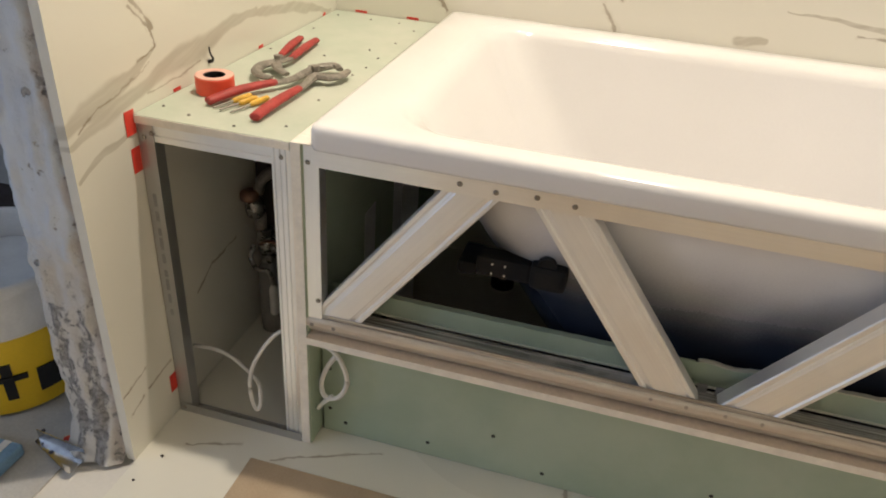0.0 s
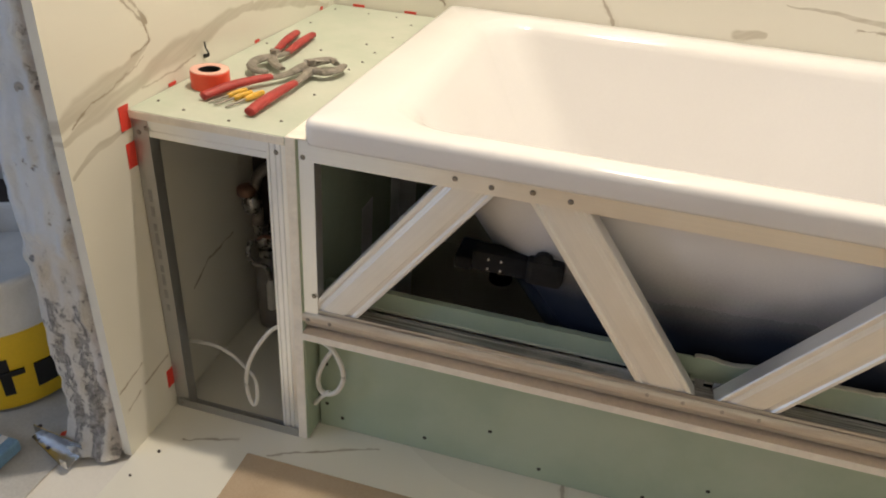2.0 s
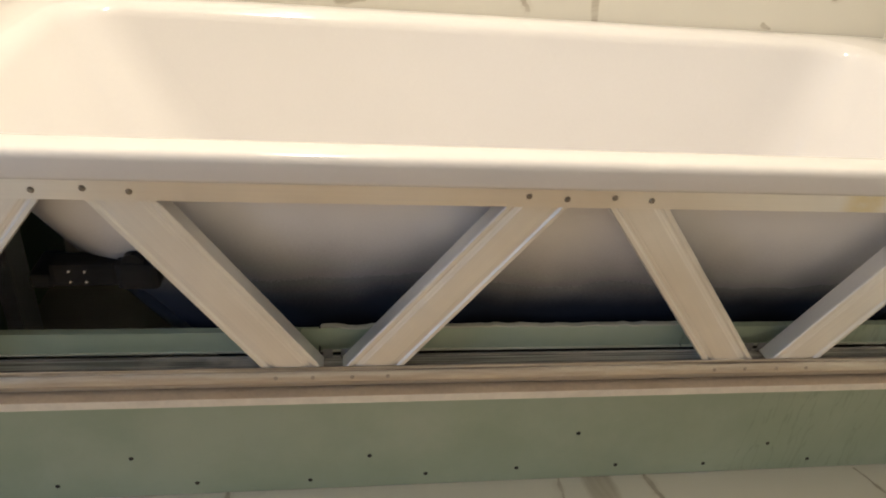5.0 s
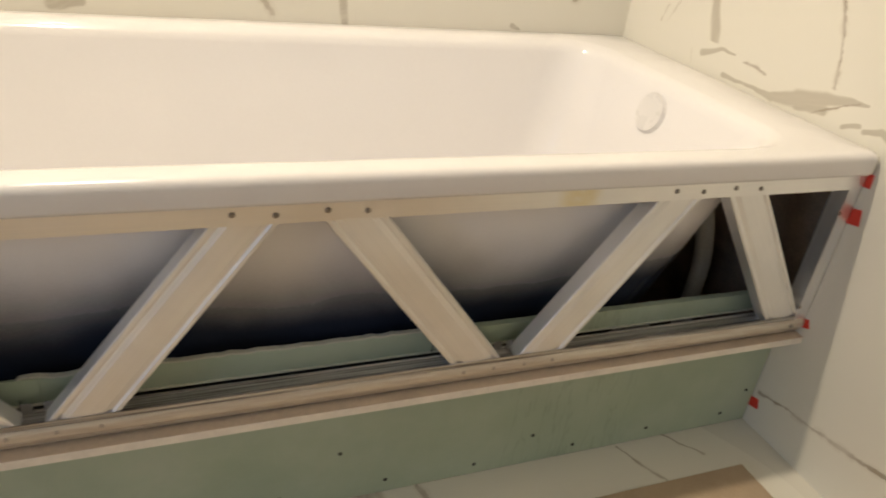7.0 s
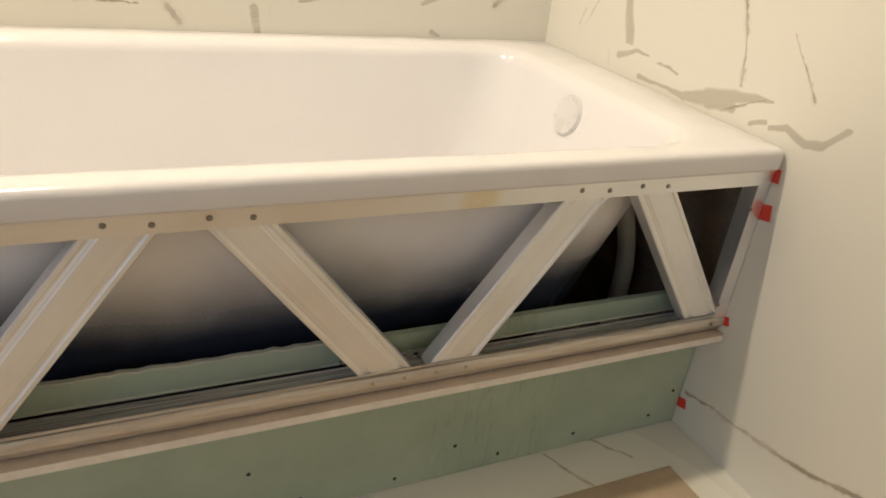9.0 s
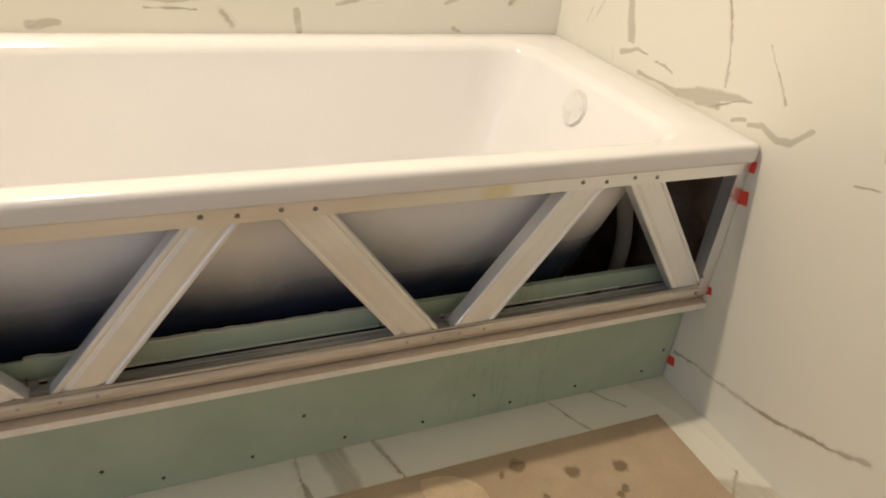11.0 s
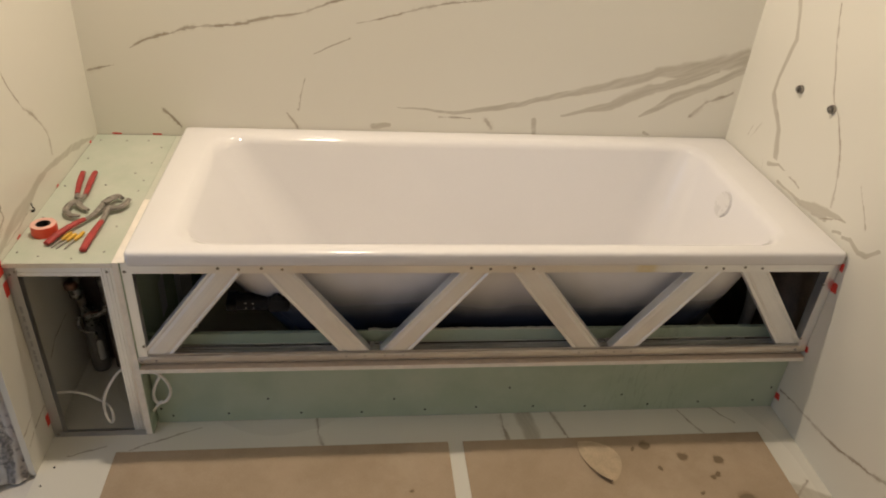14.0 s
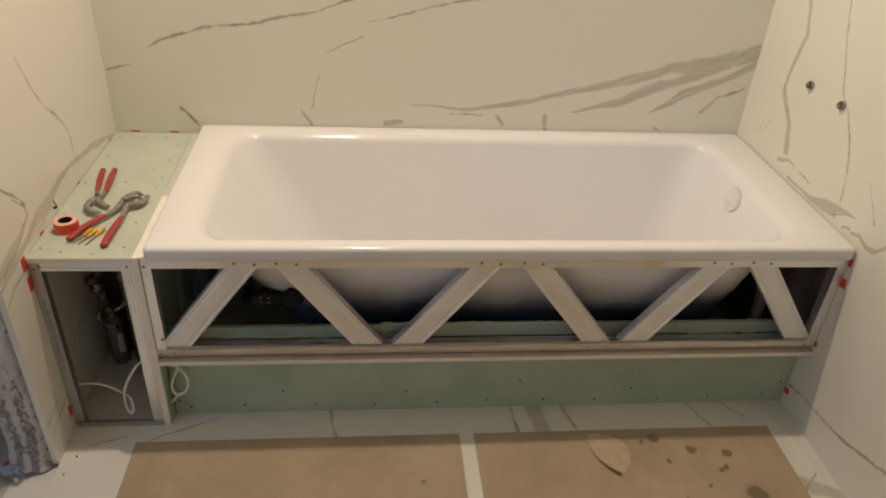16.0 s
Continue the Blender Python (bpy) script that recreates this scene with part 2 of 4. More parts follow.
def m_zinc(name, tone=0.62, rough=0.42, along=(0, 0, 1), stain=False):
    """Galvanised sheet: fine spangle, rolled streaks along the profile, a little plaster dust."""
    n = Nodes(name)
    p = n.place()
    way = Vector(along).normalized()
    run = n.vmath("DOT_PRODUCT", p, tuple(way))
    across = n.vmath("SUBTRACT", p, n.vmath("SCALE", tuple(way), scale=run))
    lines = n.vmath("ADD", n.vmath("SCALE", across, scale=420.0), n.vmath("SCALE", tuple(way), scale=n.math("MULTIPLY", run, 5.0)))
    streak = n.noise(lines, 1.0, 4, 0.65)
    blotch = n.noise(p, 9, 3, 0.5)
    f = n.math("ADD", n.math("MULTIPLY", streak, 0.3), n.math("MULTIPLY", blotch, 0.7))
    colour = n.mix(n.span(f, 0.3, 0.7), (tone * 0.94, tone * 0.945, tone * 0.955), (min(1, tone * 1.04), min(1, tone * 1.04), min(1, tone * 1.04)))
    dust = n.span(n.noise(p, 5, 6, 0.7), 0.55, 0.85, 0, 0.3)
    colour = n.mix(dust, colour, (0.76, 0.74, 0.71))
    if stain:
        x = n.split(p)[0]
        patch = n.math("MULTIPLY", n.span(x, 1.165, 1.195), n.span(x, 1.245, 1.215))
        colour = n.mix(n.math("MULTIPLY", patch, n.span(n.noise(p, 40, 3), 0.3, 0.6, 0.3, 0.6)), colour, (0.78, 0.66, 0.33))
    n.bump(n.noise(p, 45, 2, 0.5), 0.06, 0.0006)
    return n.done(colour, n.math("ADD", n.span(blotch, 0.3, 0.7, rough - 0.05, rough + 0.05), n.math("MULTIPLY", dust, 0.4)), n.span(dust, 0, 0.3, 0.86, 0.6))


def m_gypsum(name="green_plasterboard", dust=0.0):
    """Green moisture-proof plasterboard face: paper mottling, pencil rubs, dusty smears."""
    n = Nodes(name)
    p = n.place()
    f = n.noise(p, 5, 6, 0.62)
    colour = n.mix(n.span(f, 0.3, 0.7), (0.38, 0.47, 0.365), (0.46, 0.545, 0.44))
    xyz = n.split(p)
    rub = n.noise(n.join(n.math("MULTIPLY", xyz[0], 46.0), n.math("MULTIPLY", xyz[2], 5.0), xyz[1]), 1.0, 3, 0.6)
    zone = n.math("MULTIPLY", n.span(xyz[0], 1.16, 1.22), n.span(xyz[0], 1.46, 1.38))
    line = n.span(n.math("ABSOLUTE", n.math("SUBTRACT", rub, 0.5)), 0.03, 0.0)
    colour = n.mix(n.math("MULTIPLY", line, n.math("MULTIPLY", zone, 0.32)), colour, (0.22, 0.27, 0.19))
    colour = n.mix(n.span(n.noise(p, 2.4, 5, 0.7), 0.58, 0.78, 0, 0.4), colour, (0.55, 0.58, 0.50))
    # whitens the paper for the strongly lit ledge copy and the pale edges
    if dust:
        colour = n.mix(n.span(n.noise(p, 6, 6, 0.7), 0.25, 0.75, dust - 0.2, dust + 0.2), colour, (0.66, 0.65, 0.58))
    n.bump(n.noise(p, 260, 3), 0.10, 0.0008)
    return n.done(colour, 0.82)


def m_chip():
    """Fibreboard sheets laid on the floor: fine fibre, pale scuffs, dark wet spots."""
    n = Nodes("brown_fibreboard")
    p = n.place()
    fibre = n.noise(p, 320, 3, 0.7)
    f = n.math("ADD", n.math("MULTIPLY", n.noise(p, 4, 6, 0.65), 0.65), n.math("MULTIPLY", fibre, 0.35))
    colour = n.mix(n.span(f, 0.3, 0.7), (0.39, 0.295, 0.195), (0.50, 0.39, 0.275))
    scuff = n.span(n.noise(p, 2.2, 6, 0.72), 0.56, 0.74, 0, 0.35)
    colour = n.mix(scuff, colour, (0.58, 0.48, 0.36))
    way = n.vmath("MULTIPLY", n.vmath("ADD", p, n.vmath("SCALE", n.vmath("SUBTRACT", n.noise(p, 45, 3, 0.6, True), (0.5, 0.5, 0.5)), scale=0.026)), (1, 1, 0))
    out = None
    for x, y, r in ((1.277, -.098, .020), (1.239, -.112, .009), (1.367, -.142, .019), (1.462, -.155, .019), (1.44, -.203, .013), (1.426, -.215, .011),
                    (1.485, -.292, .034), (1.296, -.179, .010), (.643, -.22, .008), (1.395, -.355, .022), (1.42, -.43, .02), (1.30, -.30, .008), (1.374, -.261, .008)):
        m = n.span(n.vmath("DISTANCE", way, (x, y, 0)), r, r * 0.55)
        out = m if out is None else n.math("MAXIMUM", out, m)
    colour = n.mix(n.math("MULTIPLY", out, 0.8), colour, (0.165, 0.115, 0.062))
    n.bump(fibre, 0.15, 0.0008)
    return n.done(colour, 0.8)


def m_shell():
    """Pressed steel back of the bath: blue-black below, whiter towards the rim and along the belly."""
    n = Nodes("graded_enamel")
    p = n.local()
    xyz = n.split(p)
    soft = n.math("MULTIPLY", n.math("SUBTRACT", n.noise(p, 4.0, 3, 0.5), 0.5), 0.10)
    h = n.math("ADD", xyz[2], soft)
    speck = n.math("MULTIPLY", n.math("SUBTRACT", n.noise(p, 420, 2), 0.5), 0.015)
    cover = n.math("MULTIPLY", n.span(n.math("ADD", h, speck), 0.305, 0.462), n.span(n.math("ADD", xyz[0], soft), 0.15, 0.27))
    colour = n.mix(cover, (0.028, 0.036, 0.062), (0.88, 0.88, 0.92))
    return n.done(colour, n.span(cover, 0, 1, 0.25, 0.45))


def m_jamb():
    """Broken plaster of the door reveal: pale blue paint above, flaking to lime and dark mortar near the floor."""
    n = Nodes("flaking_plaster")
    p = n.place()
    xyz = n.split(p)
    base = n.mix(n.span(n.noise(p, 6, 5, 0.6), 0.35, 0.65), (0.50, 0.56, 0.66), (0.66, 0.70, 0.76))
    edge = n.math("ADD", xyz[2], n.math("MULTIPLY", n.math("SUBTRACT", n.noise(p, 9, 5, 0.65), 0.5), 0.34))
    lime = n.span(edge, 0.40, 0.33)
    colour = n.mix(lime, base, n.mix(n.noise(p, 30, 5, 0.6), (0.55, 0.52, 0.48), (0.74, 0.72, 0.69)))
    seam = n.span(n.math("ADD", xyz[0], n.math("MULTIPLY", n.math("SUBTRACT", n.noise(p, 22, 4), 0.5), 0.035)), -0.287, -0.277)
    colour = n.mix(n.math("MULTIPLY", seam, 0.75), colour, n.mix(n.noise(p, 24, 4), (0.44, 0.38, 0.35), (0.66, 0.60, 0.57)))
    low = n.span(xyz[2], 0.36, 0.12)
    off = n.math("ADD", xyz[0], n.math("MULTIPLY", n.math("SUBTRACT", n.noise(p, 12, 3), 0.5), 0.03))
    bands = n.math("MAXIMUM", n.span(n.math("ABSOLUTE", n.math("ADD", off, 0.337)), 0.013, 0.004), n.span(n.math("ABSOLUTE", n.math("ADD", off, 0.304)), 0.015, 0.005))
    lift = n.math("MULTIPLY", low, n.math("MULTIPLY_ADD", bands, 0.17, 0.02))
    hole = n.span(n.math("ADD", n.noise(n.vmath("MULTIPLY", p, (1, 1, 0.6)), 75, 6, 0.7), lift), 0.58, 0.66)
    hole = n.math("MULTIPLY", hole, n.span(xyz[2], 0.42, 0.26))
    pit = n.span(n.noise(n.vmath("ADD", p, (5, 0, 0)), 48, 3, 0.5), 0.66, 0.71)
    rough = n.math("MAXIMUM", n.math("MAXIMUM", hole, pit), n.math("MULTIPLY", seam, n.span(n.noise(p, 52, 5, 0.7), 0.55, 0.62)))
    colour = n.mix(n.math("MULTIPLY", rough, 0.85), colour, n.mix(n.span(n.noise(p, 110, 3, 0.7), 0.3, 0.7), (0.10, 0.095, 0.10), (0.40, 0.38, 0.37)))
    n.bump(n.math("SUBTRACT", n.noise(p, 70, 5, 0.65), n.math("MULTIPLY", rough, 0.8)), 0.7, 0.006)
    return n.done(colour, 0.9)


M_ENAMEL = m_plain("white_enamel", (0.865, 0.855, 0.872), 0.16, spread=0.015, scale=3)
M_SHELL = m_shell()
M_ZINC = m_zinc("galvanised_steel", 0.95, 0.34)
M_ZINC_RAIL = m_zinc("galvanised_rail", 0.95, 0.34, (1, 0, 0), True)
M_ZINC_RISING = m_zinc("galvanised_stud_rising", 0.93, 0.54, (0.19, 0, 0.25))
M_ZINC_FALLING = m_zinc("galvanised_stud_falling", 0.93, 0.54, (-0.19, 0, 0.25))
M_ZINC_WORN = m_zinc("worn_galvanised_steel", 0.48, 0.42)
M_ZINC_DULL = m_zinc("dull_galvanised_steel", 0.36, 0.5)


def m_dirty_rail():
    """Galvanised rail smeared with brown dust and pale plaster."""
    n = Nodes("dusty_stained_rail")
    p = n.place()
    long_ = n.vmath("MULTIPLY", p, (5, 60, 60))
    f = n.noise(long_, 1.6, 5, 0.65)
    colour = n.mix(n.span(f, 0.35, 0.65), (0.74, 0.70, 0.63), (0.60, 0.52, 0.43))
    colour = n.mix(n.span(n.noise(p, 16, 5, 0.7), 0.6, 0.72, 0, 0.8), colour, (0.82, 0.80, 0.76))
    colour = n.mix(n.span(n.noise(n.vmath("ADD", p, (0, 0, 7)), 24, 4, 0.7), 0.64, 0.72, 0, 0.6), colour, (0.33, 0.27, 0.21))
    n.bump(n.noise(p, 120, 4), 0.15, 0.0008)
    return n.done(colour, n.span(f, 0.35, 0.65, 0.32, 0.6), n.span(f, 0.35, 0.65, 0.6, 0.2))


M_RAIL = m_dirty_rail()


def m_channel():
    """Bare steel channel with long rolled streaks and dusty smears."""
    n = Nodes("streaked_steel_channel")
    p = n.place()
    f = n.noise(n.vmath("MULTIPLY", p, (3, 260, 260)), 1.0, 4, 0.7)
    colour = n.mix(n.span(f, 0.35, 0.65), (0.22, 0.21, 0.20), (0.72, 0.71, 0.70))
    dust = n.span(n.noise(p, 11, 6, 0.7), 0.50, 0.66, 0, 0.8)
    colour = n.mix(dust, colour, (0.52, 0.485, 0.44))
    n.bump(f, 0.2, 0.0008)
    return n.done(colour, n.span(f, 0.3, 0.7, 0.30, 0.5), n.span(dust, 0, 0.8, 0.75, 0.1))


M_CHANNEL = m_channel()
M_GREEN = m_gypsum()
# ledge copy: its paleness under strong light is put into the colour
M_GREEN_LIT = m_gypsum("lit_green_plasterboard", 0.5)
M_GREEN_PALE = m_gypsum("pale_green_plasterboard", 0.75)
M_CORE = m_plain("plaster_core", (0.90, 0.85, 0.77), 0.85, spread=0.08, scale=30, bump=0.2)
M_CHIP = m_chip()
M_JAMB = m_jamb()
M_GROUT = m_plain("pale_grout", (0.74, 0.71, 0.66), 0.9, spread=0.05)
M_CEIL = m_plain("white_ceiling_paint", (0.80, 0.79, 0.76), 0.9, spread=0.03)
M_PLASTER = m_plain("dusty_white_plaster", (0.62, 0.63, 0.65), 0.9, spread=0.10, bump=0.1)
M_DUSTY = m_plain("dusty_concrete", (0.50, 0.49, 0.47), 0.9, spread=0.14, scale=9, bump=0.15)
M_DARKSCREW = m_plain("black_drywall_screw", (0.025, 0.024, 0.022), 0.5, 0.2)
M_SCREW = m_plain("black_phosphate_screw", (0.22, 0.21, 0.19), 0.45, 0.4)
M_STEELSCREW = m_plain("zinc_screw", (0.30, 0.28, 0.26), 0.35, 0.9)
M_RAILSCREW = m_plain("dusty_zinc_screw", (0.46, 0.41, 0.36), 0.45, 0.6)
M_RED = m_plain("red_adhesive_tape", (0.72, 0.055, 0.035), 0.5, spread=0.12)
M_ORANGE = m_plain("orange_red_tape", (0.86, 0.10, 0.045), 0.4, spread=0.06)
M_TAPECORE = m_plain("pale_tape_side", (0.85, 0.50, 0.42), 0.6)
M_BLACK = m_plain("black_plastic", (0.003, 0.003, 0.004), 0.85)
M_GRIP = m_plain("worn_red_rubber_grip", (0.40, 0.045, 0.04), 0.55, spread=0.25, scale=40)
M_TOOL = m_plain("dull_tool_steel", (0.30, 0.275, 0.245), 0.5, 0.55, spread=0.35, scale=60, bump=0.1)
M_YELLOW = m_plain("amber_plastic_handle", (0.70, 0.42, 0.05), 0.35, spread=0.25, scale=60)
M_CABLE = m_plain("white_cable_sheath", (0.78, 0.77, 0.74), 0.45, spread=0.04)
M_PIPE = m_plain("grey_pipe_metal", (0.24, 0.235, 0.23), 0.4, 0.3, spread=0.2)
M_HOSE = m_plain("grey_white_hose", (0.60, 0.59, 0.56), 0.5)
M_BUCKET = m_plain("white_bucket_plastic", (0.78, 0.79, 0.80), 0.45, spread=0.06, scale=18)
M_LABEL = m_plain("yellow_bucket_print", (0.86, 0.58, 0.02), 0.45, spread=0.05)
M_INK = m_plain("black_print", (0.015, 0.014, 0.014), 0.5)
M_BLUE = m_plain("blue_sheet_wrapper", (0.20, 0.36, 0.55), 0.35, spread=0.2)
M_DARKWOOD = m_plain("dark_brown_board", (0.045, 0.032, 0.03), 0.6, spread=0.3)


# ---------------------------------------------------------------- builders
def link(bm, name, material, parent=None, label="", smooth=False):
    mesh = bpy.data.meshes.new(name)
    if smooth:
        for f in bm.faces:
            f.smooth = True
    bm.normal_update()
    bm.to_mesh(mesh)
    bm.free()
    mesh.materials.append(material)
    ob = new(name, mesh)
    ob.parent = parent
    if label:
        tagged(ob, label)
    return ob


def part(name, bm, material, parent, label="", smooth=False):
    return link(bm, name, material, parent, label, smooth)


def thing(name, label, category, group="", kind=""):
    ob = new(name)
    ob.empty_display_size = 0.05
    return tagged(ob, label, category, group, kind)


def box(x0, x1, y0, y1, z0, z1, bevel=0.0, bm=None):
    bm = bm or bmesh.new()
    m = Matrix.Translation(((x0 + x1) / 2, (y0 + y1) / 2, (z0 + z1) / 2)) @ Matrix.Diagonal((x1 - x0, y1 - y0, z1 - z0, 1))
    v = bmesh.ops.create_cube(bm, size=1, matrix=m)["verts"]
    if bevel:
        edges = list({e for w in v for e in w.link_edges})
        bmesh.ops.bevel(bm, geom=edges, offset=bevel, segments=2, affect="EDGES", profile=0.6)
    return bm


def disc(place, axis, r, depth, bm=None, segments=12, r2=None):
    """A short cylinder centred at place along axis."""
    bm = bm or bmesh.new()
    turn = Vector((0, 0, 1)).rotation_difference(Vector(axis)).to_matrix().to_4x4()
    bmesh.ops.create_cone(bm, cap_ends=True, segments=segments, radius1=r, radius2=r if r2 is None else r2, depth=depth, matrix=Matrix.Translation(place) @ turn)
    return bm


def sweep(points, radii, sides=10, flat=1.0, bm=None, rounds=3, up=(0, 0, 1)):
    """A round or flattened bar along a smoothed line; radii at the given points."""
    bm = bm or bmesh.new()
    pts, rad = [Vector(p) for p in points], list(radii) if hasattr(radii, "__len__") else [radii] * len(points)
    for _ in range(rounds):
        np_, nr = [pts[0]], [rad[0]]
        for a, b, c, d in zip(pts, pts[1:], rad, rad[1:]):
            np_ += [a.lerp(b, 0.25), a.lerp(b, 0.75)]
            nr += [c * 0.75 + d * 0.25, c * 0.25 + d * 0.75]
        pts, rad = np_ + [pts[-1]], nr + [rad[-1]]
    rings = []
    for k, p in enumerate(pts):
        t = (pts[min(k + 1, len(pts) - 1)] - pts[max(k - 1, 0)]).normalized()
        side = t.cross(Vector(up))
        side = side.normalized() if side.length > 1e-4 else Vector((1, 0, 0))
        high = side.cross(t)
        rings.append([bm.verts.new(p + side * (rad[k] * math.cos(a)) + high * (rad[k] * flat * math.sin(a))) for a in (2 * math.pi * j / sides for j in range(sides))])
    for a, b in zip(rings, rings[1:]):
        for j in range(sides):
            bm.faces.new((a[j], a[(j + 1) % sides], b[(j + 1) % sides], b[j]))
    bm.faces.new(rings[0][::-1])
    bm.faces.new(rings[-1])
    bmesh.ops.recalc_face_normals(bm, faces=bm.faces)
    return bm


def extrude(section, start, end, across, thick=0.0011):
    """A bent sheet-metal profile: an open section of (across, deep) points, given thickness, drawn from start to end."""
    bm = bmesh.new()
    start, end, across = Vector(start), Vector(end), Vector(across).normalized()
    deep = across.cross((end - start).normalized()).normalized()
    if deep.y < 0:
        deep = -deep
    pts = [Vector(p) for p in section]
    inner = []
    for k, p in enumerate(pts):
        a, b = pts[max(k - 1, 0)], pts[min(k + 1, len(pts) - 1)]
        t = (b - a).normalized()
        inner.append(p + Vector((-t.y, t.x)) * thick)
    loop = pts + inner[::-1]
    rings = [[bm.verts.new(o + across * p.x + deep * p.y) for p in loop] for o in (start, end)]
    m = len(loop)
    for k in range(m):
        bm.faces.new((rings[0][k], rings[0][(k + 1) % m], rings[1][(k + 1) % m], rings[1][k]))
    for ring in rings:
        for k in range(len(pts) - 1):
            bm.faces.new((ring[k], ring[k + 1], ring[m - 2 - k], ring[m - 1 - k]))
    bmesh.ops.recalc_face_normals(bm, faces=bm.faces)
    return bm


def rounded(x0, x1, y0, y1, r, z, steps=7):
    out = []
    for cx, cy, a0 in ((x1 - r, y1 - r, 0), (x0 + r, y1 - r, 90), (x0 + r, y0 + r, 180), (x1 - r, y0 + r, 270)):
        out += [Vector((cx + r * math.cos(radians(a0 + 90 * k / steps)), cy + r * math.sin(radians(a0 + 90 * k / steps)), z)) for k in range(steps + 1)]
    return out


def loft(rings, cap=True, first=False):
    bm = bmesh.new()
    vs = [[bm.verts.new(p) for p in ring] for ring in rings]
    n = len(vs[0])
    for a, b in zip(vs, vs[1:]):
        for k in range(n):
            bm.faces.new((a[k], a[(k + 1) % n], b[(k + 1) % n], b[k]))
    if cap:
        bm.faces.new(vs[-1])
    if first:
        bm.faces.new(vs[0][::-1])
    bmesh.ops.recalc_face_normals(bm, faces=bm.faces)
    return bm


def screw(place, parent, material=M_STEELSCREW, r=0.0038, axis=(0, -1, 0)):
    """A pan-head screw with a cross recess."""
    p, a = Vector(place), Vector(axis)
    bm = disc(p + a * 0.0006, axis, r, 0.0022, segments=10, r2=r * 0.6)
    ob = part("screw", bm, material, parent)
    return ob


# ---------------------------------------------------------------- the room
X0, X1, Y1, Y0, TOP = -0.257, 1.713, 0.697, -1.95, 2.5
DOOR0, DOOR1 = -1.3, -0.125          # the doorway in the west wall, along y
LEFT0 = -0.362                       # outer face of the west wall


def structure(name, bm, material, label, smooth=False):
    return tagged(link(bm, name, material, smooth=smooth), label, kind="structure")


floor = structure("floor", box(X0 - 0.1, X1 + 0.1, Y0 - 0.1, Y1 + 0.1, -0.12, -0.009), M_GROUT, "grout bed under white marble-look floor tiles")
structure("floor_outside", box(-2.6, X0 - 0.1, -2.6, 1.6, -0.12, -0.006), M_DUSTY, "dusty concrete floor of the next room")
wall_n = structure("wall_north", box(X0 - 0.09, X1 + 0.1, Y1 + 0.008, Y1 + 0.11, -0.1, TOP), M_GROUT, "wall behind the bath, tiled in white marble-look tiles")
wall_e = structure("wall_east", box(X1 + 0.008, X1 + 0.11, Y0 - 0.1, Y1 + 0.008, -0.1, TOP), M_GROUT, "side wall at the bath's tap end, in white marble-look tiles")
# south wall is unseen; set close so its bounce fills the bath front
wall_s = structure("wall_south", box(X0 - 0.09, X1 + 0.008, Y0 - 0.11, Y0, -0.1, TOP), M_PLASTER, "unseen plain plastered wall, set near to bounce light at the bath")
wall_w = structure("wall_west", box(LEFT0, X0 - 0.008, DOOR1 + 0.012, Y1 + 0.008, -0.1, TOP), M_GROUT, "side wall with white marble-look tiles beside the doorway")
structure("wall_west_rest", box(LEFT0, X0, Y0 - 0.008, DOOR0, -0.1, TOP), M_PLASTER, "plastered wall on the far side of the doorway")
structure("wall_west_lintel", box(LEFT0, X0, DOOR0, DOOR1 + 0.012, 2.08, TOP), M_PLASTER, "plastered lintel over the doorway")
structure("ceiling", box(-2.6, X1 + 0.1, -2.6, 1.6, TOP, TOP + 0.1), M_CEIL, "plain white ceiling")
structure("wall_next_room_north", box(-2.6, LEFT0, 1.5, 1.6, -0.1, TOP), M_PLASTER, "white plastered wall of the next room")
structure("wall_next_room_south", box(-2.5, LEFT0, -2.6, -2.5, -0.1, TOP), M_PLASTER, "white plastered wall of the next room")
structure("wall_next_room_east_far", box(LEFT0, LEFT0 + 0.1, Y1 + 0.11, 1.6, -0.1, TOP), M_PLASTER, "white plastered wall of the next room")
structure("wall_next_room_east_near", box(LEFT0, LEFT0 + 0.1, -2.6, Y0 - 0.11, -0.1, TOP), M_PLASTER, "white plastered wall of the next room")
nw = bmesh.new()
for a in ((-2.6, -2.5, -2.6, -2.22, -0.1, TOP), (-2.6, -2.5, -1.38, 1.5, -0.1, TOP), (-2.6, -2.5, -2.22, -1.38, -0.1, 0.74), (-2.6, -2.5, -2.22, -1.38, 2.06, TOP)):
    box(*a, bm=nw)
structure("wall_next_room_west", nw, M_PLASTER, "white plastered wall of the next room with a window opening")


